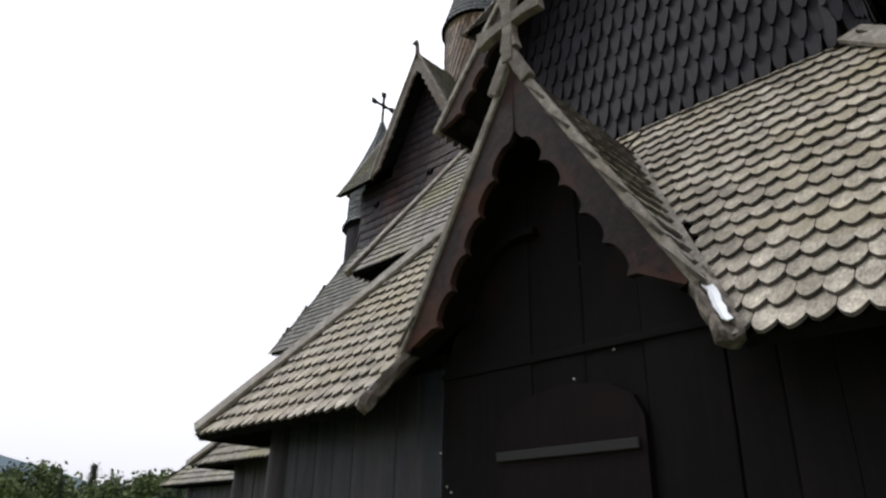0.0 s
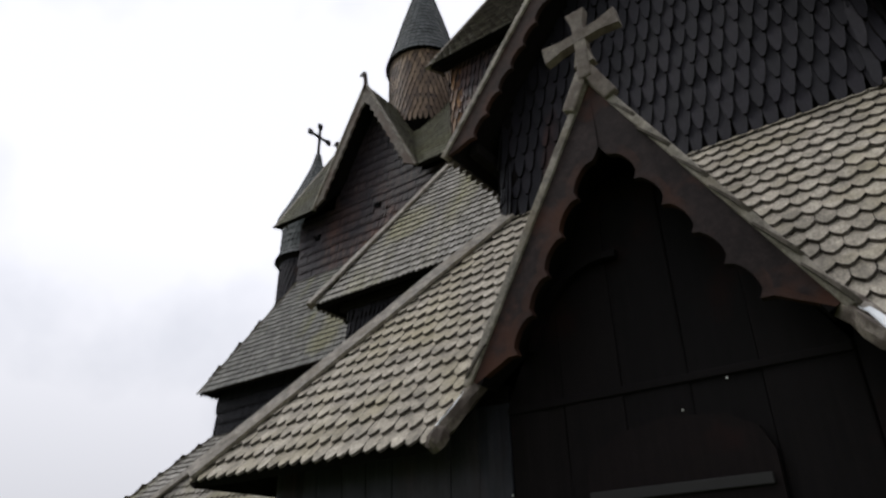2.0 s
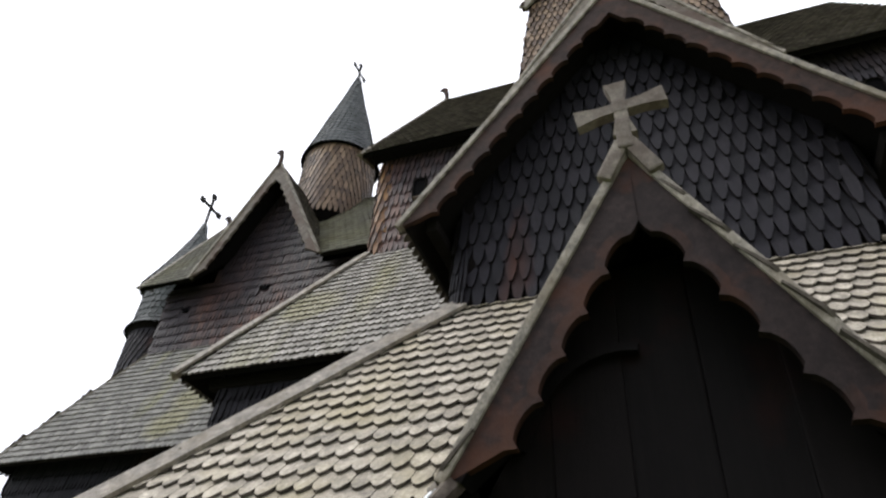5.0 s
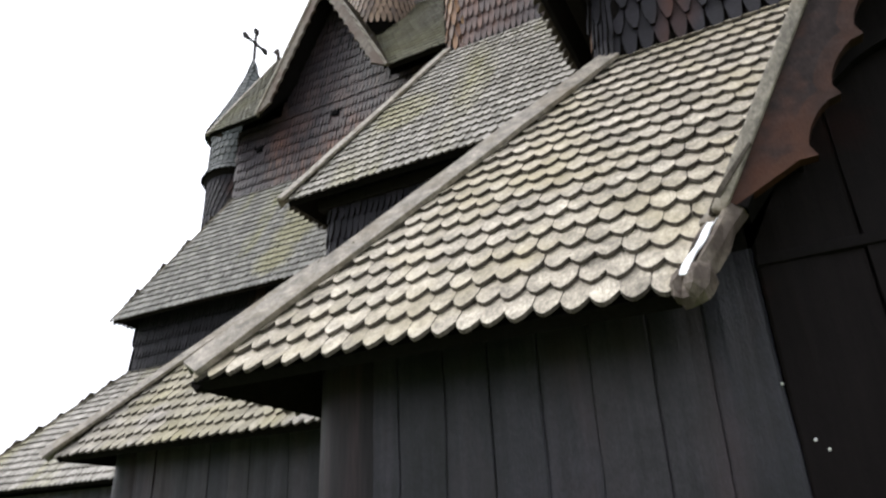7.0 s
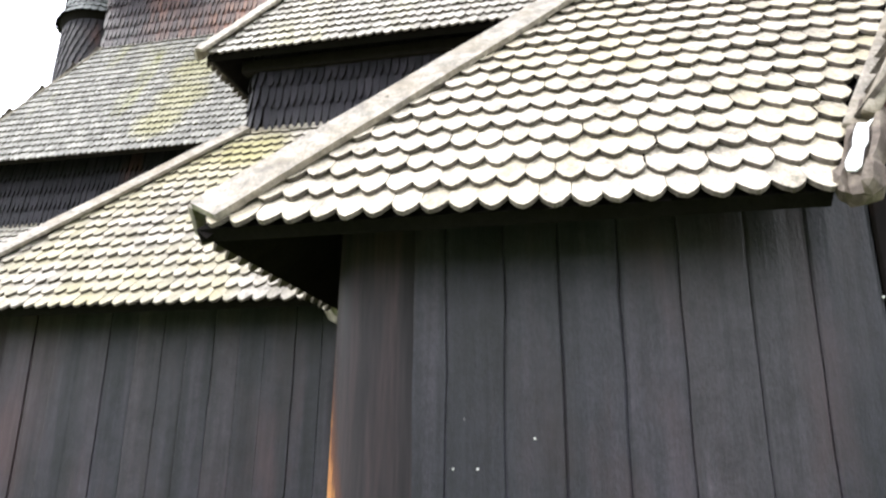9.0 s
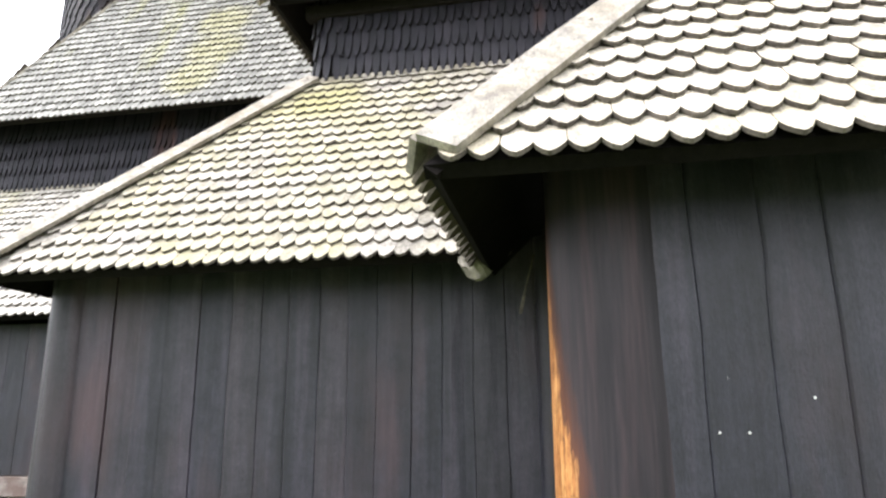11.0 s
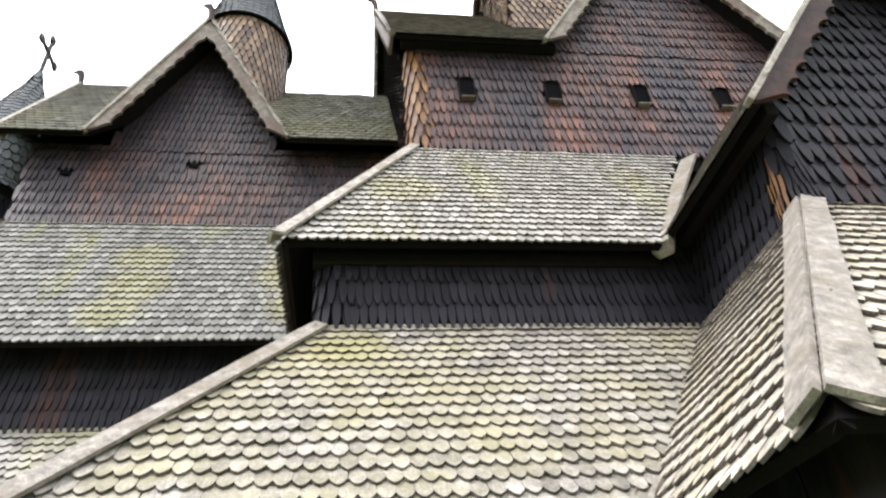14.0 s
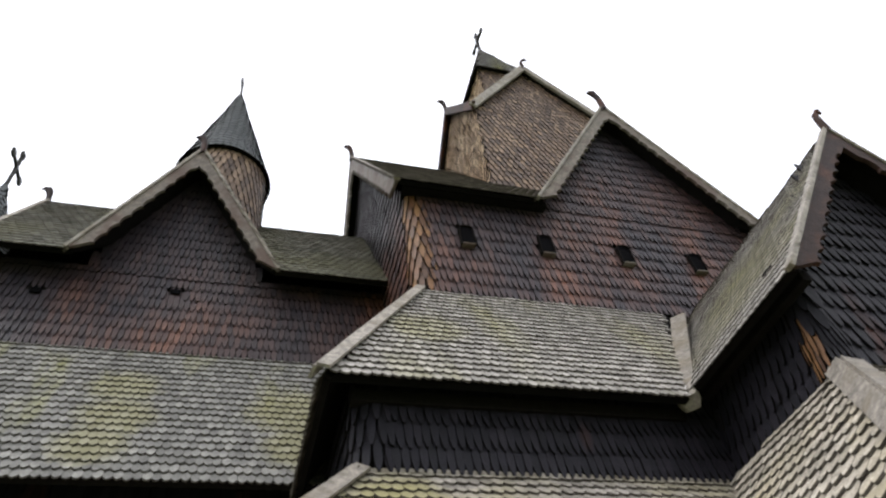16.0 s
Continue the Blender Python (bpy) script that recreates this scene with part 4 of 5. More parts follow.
beam(bm, (NX + 0.36, NY - 0.08, 0.525), (PX, NY - 0.08, 0.525), 0.12, 0.03)
part("drip_board", bm, BOARD, nave, "pale drip board on the sill")
bm = bmesh.new()
beam(bm, (NX + 0.02, NY, 0.42), (NX + 0.02, 9.0, 0.42), 0.24, 0.27)
part("sill_beam", bm, SILL, nave)
bm = bmesh.new()
beam(bm, (NX + 0.1, NY + 0.04, NZ + 0.36), (PX, NY + 0.04, NZ + 0.36), 0.12, 0.14)
part("wall_plate", bm, INNER, nave)
bm = bmesh.new()
for a, c, wd in (((-6.04, 5.20, 2.34), (-6.12, 5.20, 2.05), 0.012), ((-6.115, 5.20, 2.06), (-6.145, 5.20, 1.93), 0.022)):
    beam(bm, a, c, wd, 0.010, (0, 1, 0), 0.002)
part("splinter", bm, CARVED, nave, "pale splinter hanging under the eave")
ROOF_MID = dict(w=0.116, e=0.165, th=0.020)
roof(nave, [(NEX, NEY, NEZ), (EX, NEY, NEZ), (TX, NTY, NTZ), (NTX, NTY, NTZ)], mat=ROOF_MOSS, near=300, spot=(-7.6, 5.2, 2.6), label="grey shingle pent roof with yellow lichen", wave=0.005, inset=(0.09, -0.07), **ROOF_MID)
roof(nave, [(NEX, 12.5, NEZ), (NEX, NEY, NEZ), (NTX, NTY, NTZ), (NTX, 12.5, NTZ)], mat=ROOF, inset=(0, 0.09), **ROOF_MID)
roof(nave, [(mx(EX), NEY, NEZ), (mx(NEX), NEY, NEZ), (mx(NTX), NTY, NTZ), (mx(TX), NTY, NTZ)], mat=ROOF, **ROOF_MID)
hip_board(nave, (NEX - 0.07, NEY - 0.06, NEZ - 0.02), (NTX + 0.02, NTY + 0.02, NTZ + 0.03), 0.155, 0.075, (-0.6, -0.6, 0.95), "grey weathered hip board of two planks")
plank_wall(nave, (mx(PX), NY), (mx(NX), NY), 0.52, NZ, 0.28, seed=23)
# shingled band between the two pent roofs
UY, UX, UZ = 6.45, -8.74, 5.50         # aisle roof eave
CY, CX, CZ = 8.17, -7.15, 8.47         # clerestory wall and the aisle roof's head
w = wall_block(nave, [(NTX + 0.22, NTY, 4.4), (mx(NTX), NTY, 4.4), (mx(NTX), NTY, 5.75), (NTX + 0.22, NTY, 5.75)], (0, 0.25, 0), "band of black pointed shingles")
field(w, [(NTX + 0.2, NTY, NTZ), (TX, NTY, NTZ), (TX, NTY, 5.8), (NTX + 0.2, NTY, 5.8)], 0.088, 0.27, TAR, "point", 0.024, 160, (-7, NTY, 5))
w = wall_block(nave, [(NTX, NTY + 0.2, 4.4), (NTX, 12, 4.4), (NTX, 12, 5.75), (NTX, NTY + 0.2, 5.75)], (0.25, 0, 0))
field(w, [(NTX, 12, NTZ), (NTX, NTY + 0.2, NTZ), (NTX, NTY + 0.2, 5.8), (NTX, 12, 5.8)], 0.088, 0.27, TAR, "point", 0.024)
bm = bmesh.new()
tube(bm, [(0.22, 4.4), (0.22, 5.8)], 18, (NTX + 0.22, NTY + 0.2))
cp = part("corner_post", bm, INNER, nave, "round corner post clad in tarred shingles", smooth=True)
round_field(cp, (NTX + 0.22, NTY + 0.2), [(0.22, NTZ), (0.22, 5.75)], 0.25, 0.09, TAR, "point", 0.024, near=40, spot=(NTX, NTY, 5))
bm = bmesh.new()
tube(bm, [(0.30, 4.62), (0.30, 4.70)], 10, (NTX + 0.24, NTY + 0.22))
part("post_collar", bm, BOARD, nave)
bm = bmesh.new()
beam(bm, (NTX + 0.3, NTY - 0.03, NTZ + 0.03), (TX, NTY - 0.03, NTZ + 0.03), 0.05, 0.05)
part("flashing_board", bm, BOARD, nave, "thin grey board along the head of the roof")
# aisle roof
ROOF_UP = dict(w=0.102, e=0.165, th=0.021)
roof(nave, [(UX, UY, UZ), (TGX, UY, UZ), (XC - 0.5, CY, CZ), (CX, CY, CZ)], mat=ROOF_OLD, near=300, spot=(-6.2, 6.6, 6), label="steep grey-green shingle aisle roof", inset=(0.08, 0.10), **ROOF_UP)
roof(nave, [(mx(TGX), UY, UZ), (mx(UX), UY, UZ), (mx(CX), CY, CZ), (XC + 0.5, CY, CZ)], mat=ROOF_OLD, near=60, spot=(0.5, 6.6, 6), **ROOF_UP)
roof(nave, [(UX, 17.2, UZ), (UX, UY, UZ), (CX, CY, CZ), (CX, 15.4, CZ)], mat=ROOF_OLD, inset=(0, 0.08), **ROOF_UP)
hip_board(nave, (UX - 0.05, UY - 0.05, UZ - 0.02), (CX + 0.02, CY + 0.02, CZ + 0.02), 0.135, 0.07, (-0.7, -0.7, 0.7), "grey weathered hip board of two planks")
carved_end(nave, (TGX - 0.10, UY + 0.02, UZ - 0.02), (0.40, 0.36, 0.62), 0.22, mat=BOARD)
bm = bmesh.new()
beam(bm, (TGX - 0.04, UY + 0.06, UZ + 0.14), (XC - 0.64, CY - 0.36, CZ - 0.34), 0.24, 0.05, (-0.6, -0.6, 0.5))
part("valley_board", bm, BOARD, nave, "pale valley board between the roofs")
bm = bmesh.new()
beam(bm, (UX + 0.3, UY + 0.32, UZ - 0.02), (TGX, UY + 0.32, UZ - 0.02), 0.13, 0.15)
part("eave_beam", bm, INNER, nave)

# clerestory with its small windows and gable
NRE, NRY, NRZ = 10.74, 7.84, 16.9      # high roof: eave height, eave line, ridge
GX, GP = -4.80, 14.50                  # gable foot and peak
GS = (GP - NRE) / (XC - GX)
WIN = [(-6.22, 9.80), (-4.79, 9.81), (-3.27, 9.81), (-1.80, 9.83), (-0.35, 9.83), (1.10, 9.81)]
w = wall_block(nave, [(CX + 0.19, CY, 8.2), (mx(CX), CY, 8.2), (mx(CX), CY, NRE + 0.3), (GX * -1 + 2 * XC - 0.3, CY, NRE + 0.3), (XC, CY, GP - 0.3), (GX + 0.3, CY, NRE + 0.3), (CX + 0.19, CY, NRE + 0.3)], (0, 0.3, 0), "wall of red-brown and black pointed shingles")
u0 = CX + 0.18
holes = [(x - 0.15 - u0, z - 0.27 - (CZ - 0.05), x + 0.15 - u0, z + 0.22 - (CZ - 0.05)) for x, z in WIN]
field(w, [(u0, CY, CZ - 0.05), (mx(u0), CY, CZ - 0.05), (mx(u0), CY, NRE + 0.2), (u0, CY, NRE + 0.2)], 0.098, 0.27, TAR_RED, "point", 0.024, 300, (-5, CY, 9.3), holes)
field(w, [(GX + 0.2, CY, NRE + 0.16), (mx(GX) - 0.2, CY, NRE + 0.16), (XC, CY, GP - 0.25)], 0.098, 0.27, TAR_RED, "point", 0.024, 120, (-2.4, CY, 11.5))
wall_block(nave, [(CX, CY + 0.18, 8.2), (CX, 15.4, 8.2), (CX, 15.4, NRE), (CX, YC, NRZ - 0.3), (CX, CY + 0.18, NRE)], (0.3, 0, 0))
w = wall_block(nave, [(mx(CX), CY, 8.2), (mx(CX), 15.4, 8.2), (mx(CX), 15.4, NRE), (mx(CX), YC, NRZ - 0.3), (mx(CX), CY, NRE)], (-0.3, 0, 0))
w = wall_block(nave, [(CX - 0.004, 15.4, 10.0), (CX - 0.004, CY + 0.2, 10.0), (CX - 0.004, CY + 0.2, NRE), (CX - 0.004, YC, NRZ - 0.3), (CX - 0.004, 15.4, NRE)], (0.1, 0, 0), "end gable clad in brown shingles")
field(w, [(CX, 15.4, 8.3), (CX, CY + 0.2, 8.3), (CX, CY + 0.2, NRE), (CX, YC, NRZ - 0.3), (CX, 15.4, NRE)], 0.098, 0.27, TAR_RED, "point", 0.024)
bm = bmesh.new()
tube(bm, [(0.2, 8.2), (0.2, NRE + 0.1)], 18, (CX + 0.19, CY + 0.18))
cp = part("corner_post", bm, INNER, nave, "round corner post clad in golden-brown shingles", smooth=True)
round_field(cp, (CX + 0.19, CY + 0.18), [(0.20, CZ - 0.05), (0.20, 10.6)], 0.25, 0.10, TAR_GOLD, "point", 0.024, near=50, spot=(CX, CY, 9))
for x, z in WIN:
    bm = bmesh.new()
    ring = [(-0.13, -0.25), (0.13, -0.25), (0.13, 0.15), (0.10, 0.20), (0.0, 0.22), (-0.10, 0.20), (-0.13, 0.15)]
    inner = [(-0.115, -0.24), (0.115, -0.24), (0.115, 0.14), (0.085, 0.185), (0.0, 0.205), (-0.085, 0.185), (-0.115, 0.14)]
    f0 = [[bm.verts.new((x + a, yy, z + c)) for a, c in rr] for rr, yy in ((ring, CY - 0.125), (inner, CY - 0.125), (inner, CY + 0.02), (ring, CY + 0.02))]
    for a, c in zip(f0, f0[1:]):
        for i in range(7):
            bm.faces.new((a[i], a[(i + 1) % 7], c[(i + 1) % 7], c[i]))
    for i in range(7):
        bm.faces.new((f0[3][i], f0[3][(i + 1) % 7], f0[0][(i + 1) % 7], f0[0][i]))
    wo = part("window", bm, INNER, nave, "small dark arched clerestory window")
    bm = bmesh.new()
    prism(bm, [(x + a * 0.99, CY - 0.095, z + c * 0.99) for a, c in inner], (0, 0.01, 0))
    part("pane", bm, HOLLOW_SHADE, wo)
    bm = bmesh.new()
    add_box(bm, (x - 0.11, CY - 0.145, z - 0.270), (x + 0.11, CY + 0.01, z - 0.248), None, 0.006)
    part("window_sill", bm, BARGE_GREY, wo, "pale window ledge")
# high roof, gable roof, end bargeboard
NRX = -7.42
ROOF_TOP = dict(w=0.16, e=0.19, th=0.022, shape="round")
gback = NRY + (GP - NRE) / ((NRZ - NRE) / (YC - NRY))
roof(nave, [(NRX, NRY, NRE), (GX, NRY, NRE), (XC, gback, GP), (XC, YC, NRZ), (NRX, YC, NRZ)], mat=ROOF_HIGH, label="steep dark green shingled nave roof", **ROOF_TOP)
roof(nave, [(mx(GX), NRY, NRE), (mx(NRX), NRY, NRE), (mx(NRX), YC, NRZ), (XC, YC, NRZ), (XC, gback, GP)], mat=ROOF_HIGH, **ROOF_TOP)
roof(nave, [(mx(NRX), 2 * YC - NRY, NRE), (NRX, 2 * YC - NRY, NRE), (NRX, YC, NRZ), (mx(NRX), YC, NRZ)], mat=ROOF_HIGH, **ROOF_TOP)
for sgn in (-1, 1):
    x0 = GX if sgn < 0 else mx(GX)
    pts = [(x0, NRY, NRE), (x0, NRY - 0.05, NRE), (XC, NRY - 0.05, GP), (XC, gback, GP)]
    if sgn > 0:
        pts = [(x0, NRY - 0.05, NRE), (x0, NRY, NRE), (XC, gback, GP), (XC, NRY - 0.05, GP)]
    roof(nave, pts, mat=ROOF_HIGH, **ROOF_TOP)
    barge(nave, (x0, NRY - 0.10, NRE - 0.02), (XC, NRY - 0.10, GP + 0.02), 0.23, 0.26, 0.06, 0.11, 0.16, "grey-brown bargeboard with a scalloped lower edge", mat=BARGE_GREY)
    barge(nave, (NRX - 0.02, YC + sgn * (YC - NRY), NRE - 0.02), (NRX - 0.02, YC, NRZ + 0.03), 0.34, 0.4, 0.06, 0.11, 0.25, "grey bargeboard", yaxis=True, mat=BARGE_GREY)
finial(nave, (XC, NRY - 0.10, GP + 0.05), 0.55, -1)
finial(nave, (NRX, YC, NRZ + 0.05), 0.5, -1)
bm = bmesh.new()
beam(bm, (CX - 0.1, CY - 0.12, NRE + 0.06), (GX + 0.2, CY - 0.12, NRE + 0.06), 0.2, 0.14)
part("eave_beam", bm, INNER, nave)
# plain far side that closes the church
wall_block(nave, [(NX, 18.1, 0.3), (mx(NX), 18.1, 0.3), (mx(NX), 18.1, 8.4), (NX + 3, 15.4, 8.4)], (0, 0.2, 0))
wall_block(nave, [(CX, 15.4, 4.0), (mx(CX), 15.4, 4.0), (mx(CX), 15.4, NRE), (CX, 15.4, NRE)], (0, -0.2, 0))
wall_block(nave, [(mx(NX), NY, 0.3), (mx(NX), 18.1, 0.3), (mx(NX), 18.1, 2.3), (mx(NX), NY, 2.3)], (-0.2, 0, 0))
roof(nave, [(mx(NEX), NEY, NEZ), (mx(NEX), 18.4, NEZ), (mx(NTX), 16.8, NTZ), (mx(NTX), NTY, NTZ)], mat=ROOF, w=0.3, e=0.3)
roof(nave, [(mx(UX), UY, UZ), (mx(UX), 17.2, UZ), (mx(CX), 15.4, CZ), (mx(CX), CY, CZ)], mat=ROOF_OLD, w=0.3, e=0.3)

# ---- the central tower over the nave ----
tower = thing("ridge_tower", "tapered square church tower with golden-brown shingles and gables", "church tower")
B0, B1, BZ0, BZ1, BP = 2.36, 2.0, 12.6, 17.0, 20.3
for dx, dy, mat in ((0, -1, TAR_RED), (-1, 0, TAR_GOLD), (1, 0, TAR_RED), (0, 1, TAR_RED)):
    ax = Vector((-dy, dx, 0))
    nv = Vector((dx, dy, 0))
    c = Vector((XC, YC, 0))

    def tp(s, h, z, c=c, ax=ax, nv=nv):
        return c + ax * s + nv * h + Vector((0, 0, z))
    hp = 1.72
    pts = [tp(-B0, B0, BZ0), tp(B0, B0, BZ0), tp(B1, B1, BZ1), tp(0, hp, BP - 0.15), tp(-B1, B1, BZ1)]
    w = wall_block(tower, pts, -nv * 0.15, "shingled tower face")
    # The left face takes the lit copy, the other faces plain brown.
    field(w, pts, 0.15, 0.22, DRUM if (dx, dy) != (-1, 0) else LIT_GOLD, "point", 0.024, 40 if dy < 0 else 0, (XC, 9.8, 16))
    e = B1 + 0.18
    for sgn in (-1, 1):
        foot_p, peak_p, back_p = tp(sgn * e, B1 + 0.16, BZ1 + 0.02), tp(0, hp + 0.22, BP), tp(0, 0.4, BP)
        bm = bmesh.new()
        tri = [foot_p, peak_p, back_p]
        nn = (tri[1] - tri[0]).cross(tri[2] - tri[0]).normalized()
        if nn.z < 0:
            nn = -nn
        prism(bm, tri, -nn * 0.08)
        r_ob = part("roof", bm, INNER, tower)
        bm = bmesh.new()
        beam(bm, foot_p, peak_p, 0.09, 0.24, nn, 0.02)
        part("bargeboard", bm, BOARD if dy < 0 else BARGE, tower, "weathered bargeboard")
        bm = bmesh.new()
        prism(bm, [p + nn * 0.02 for p in tri], nn * 0.03)
        part("roof_cover", bm, ROOF_HIGH, r_ob)
    if dy <= 0:
        finial(tower, tp(0, hp + 0.22, BP + 0.03), 0.55, dx if dx else 1, yaxis=False)
LH, LZ0, LZ1, LA = 0.82, 18.4, 21.9, 25.4
for dx, dy in ((0, -1), (-1, 0), (1, 0), (0, 1)):
    ax, nv, c = Vector((-dy, dx, 0)), Vector((dx, dy, 0)), Vector((XC, YC, 0))
    pts = [c - ax * LH * 1.1 + nv * LH * 1.1 + Vector((0, 0, LZ0)), c + ax * LH * 1.1 + nv * LH * 1.1 + Vector((0, 0, LZ0)), c + ax * LH + nv * LH + Vector((0, 0, LZ1)), c - ax * LH + nv * LH + Vector((0, 0, LZ1))]
    w = wall_block(tower, pts, -nv * 0.1)
    # Lantern likewise: east light painted on its left face.
    field(w, pts, 0.15, 0.22, LIT_GOLD if dx < 0 else DRUM, "point", 0.024)
    s = 1.0
    pts = [c - ax * s + nv * s + Vector((0, 0, LZ1 - 0.05)), c + ax * s + nv * s + Vector((0, 0, LZ1 - 0.05)), c + Vector((0, 0, LA))]
    roof(tower, pts, 0.13, 0.18, ROOF_SHADED, th=0.016, shape="round", drop=0.02, inset=(0.07, 0.07))
iron_cross(tower, XC, YC, LA, 1.1, 90, 0.05)

# ---- the chancel ----
chancel = thing("church_chancel", "lower shingled chancel with mossy pent roofs and a cross gable", "chancel")
QX, QY = -16.30, 7.78                  # gallery wall
QEX, QEY, QEZ = -16.70, 7.30, 2.40
QTX, QTY, QTZ = -14.80, 9.20, 4.62
plank_wall(chancel, (QX + 0.1, QY), (NX, QY), 0.62, 2.36, 0.25, seed=31, grooves=(0.8, 0.9, 1.0), label="dark tarred upright plank wall")
plank_wall(chancel, (QX, 12.0), (QX, QY), 0.62, 2.36, 0.26, seed=32)
corner_post(chancel, QX + 0.19, QY + 0.05, 0.2, 2.38)
bm = bmesh.new()
beam(bm, (QX, QY + 0.02, 0.50), (NX, QY + 0.02, 0.50), 0.24, 0.22)
part("sill_beam", bm, SILL, chancel, "grey sill beam with peeling paint")
roof(chancel, [(QEX, QEY, QEZ), (NTX - 0.6, QEY, QEZ), (NTX - 0.2, QTY, QTZ), (QTX, QTY, QTZ)], mat=ROOF_OLD, near=160, spot=(-11.5, 7.5, 2.6), label="grey shingle pent roof", **ROOF_MID)
roof(chancel, [(QEX, 16.3, QEZ), (QEX, QEY, QEZ), (QTX, QTY, QTZ), (QTX, 14.4, QTZ)], mat=ROOF_OLD, **ROOF_MID)
bm = bmesh.new()
beam(bm, (QEX, QEY, QEZ + 0.05), (QTX, QTY, QTZ + 0.05), 0.12, 0.05, (-0.6, -0.6, 0.95))
part("hip_board", bm, BOARD, chancel)
w = wall_block(chancel, [(QTX, QTY, 4.4), (NTX, QTY, 4.4), (NTX, QTY, 5.8), (QTX, QTY, 5.8)], (0, 0.2, 0), "band of black pointed shingles")
field(w, [(QTX + 0.1, QTY, QTZ), (NTX, QTY, QTZ), (NTX, QTY, 5.7), (QTX + 0.1, QTY, 5.7)], 0.088, 0.27, TAR, "point", 0.024, 60, (-11, QTY, 5))
w = wall_block(chancel, [(QTX, QTY, 4.4), (QTX, 14.4, 4.4), (QTX, 14.4, 5.8), (QTX, QTY, 5.8)], (0.2, 0, 0))
field(w, [(QTX, 14.4, QTZ), (QTX, QTY, QTZ), (QTX, QTY, 5.7), (QTX, 14.4, 5.7)], 0.088, 0.27, TAR, "point", 0.024)
bm = bmesh.new()
beam(bm, (QTX, QTY - 0.03, QTZ + 0.03), (NTX - 0.2, QTY - 0.03, QTZ + 0.03), 0.05, 0.05)
part("flashing_board", bm, BOARD, chancel)
# upper pent roof
HX, HY, HZ = -14.88, 8.70, 5.58
KX, KY, KZ = -13.50, 10.20, 8.52
roof(chancel, [(HX, HY, HZ), (NTX, HY, HZ), (NTX + 0.4, KY, KZ), (KX, KY, KZ)], mat=ROOF_SHADED, near=300, spot=(-10.4, 8.9, 6.4), label="steep grey shingle roof with yellow moss", **ROOF_UP)
roof(chancel, [(HX, 14.9, HZ), (HX, HY, HZ), (KX, KY, KZ), (KX, 13.4, KZ)], mat=ROOF_SHADED, **ROOF_UP)
bm = bmesh.new()
beam(bm, (HX, HY, HZ + 0.05), (KX, KY, KZ + 0.05), 0.11, 0.05, (-0.7, -0.7, 0.7))
part("hip_board", bm, BOARD, chancel)
# wall and gable
KE, KEY, KR = 10.12, 9.70, 13.62
KGL, KGR, KGP = -12.46, -9.20, 13.22
KC = (KGL + KGR) / 2
w = wall_block(chancel, [(KX, KY, 8.2), (CX, KY, 8.2), (CX, KY, KE + 0.2), (KGR - 0.2, KY, KE + 0.2), (KC, KY, KGP - 0.3), (KGL + 0.2, KY, KE + 0.2), (KX, KY, KE + 0.2)], (0, 0.25, 0), "wall of red-brown shingles with a small vent hole")
hole = [(-10.90 - KX, 9.72 - KZ, -10.68 - KX, 9.98 - KZ), (-12.95 - KX, 9.5 - KZ, -12.75 - KX, 9.72 - KZ)]
field(w, [(KX, KY, KZ - 0.04), (CX, KY, KZ - 0.04), (CX, KY, KE + 0.1), (KX, KY, KE + 0.1)], 0.092, 0.235, TAR_RED, "point", 0.022, 220, (-10.8, KY, 9.2), hole)
field(w, [(KGL + 0.15, KY, KE + 0.08), (KGR - 0.15, KY, KE + 0.08), (KC, KY, KGP - 0.25)], 0.092, 0.235, TAR_RED, "point", 0.022, 80, (-10.8, KY, 10.5))
# Vents are solid blocks; the hole's shade is their near-black colour.
for x, z in ((-10.79, 9.86), (-12.85, 9.62)):
    bm = bmesh.new()
    add_box(bm, (x - 0.075, KY - 0.062, z - 0.07), (x + 0.075, KY + 0.01, z + 0.075), None, 0.006)
    part("vent_hole", bm, HOLLOW_SHADE, chancel, "small dark vent hole")
w = wall_block(chancel, [(KX, KY, 8.2), (KX, 13.4, 8.2), (KX, 13.4, KE), (KX, YC, KR - 0.2), (KX, KY, KE)], (0.25, 0, 0))
field(w, [(KX, 13.4, 8.3), (KX, KY, 8.3), (KX, KY, KE), (KX, YC, KR - 0.2), (KX, 13.4, KE)], 0.098, 0.27, TAR_RED, "point", 0.024)
kback = KEY + (KGP - KE) / ((KR - KE) / (YC - KEY))
KTX = -14.0
roof(chancel, [(KTX, KEY, KE), (KGL, KEY, KE), (KC, kback, KGP), (KC, YC, KR), (KTX, YC, KR)], mat=ROOF_HIGH, near=60, spot=(-13.5, KEY, KE), label="dark green shingled chancel roof", **ROOF_TOP)
roof(chancel, [(KGR, KEY, KE), (CX, KEY, KE), (CX, YC, KR), (KC, YC, KR), (KC, kback, KGP)], mat=ROOF_HIGH, near=60, spot=(-8.5, KEY, KE), **ROOF_TOP)
roof(chancel, [(CX, 2 * YC - KEY, KE), (KTX, 2 * YC - KEY, KE), (KTX, YC, KR), (CX, YC, KR)], mat=ROOF_HIGH, **ROOF_TOP)
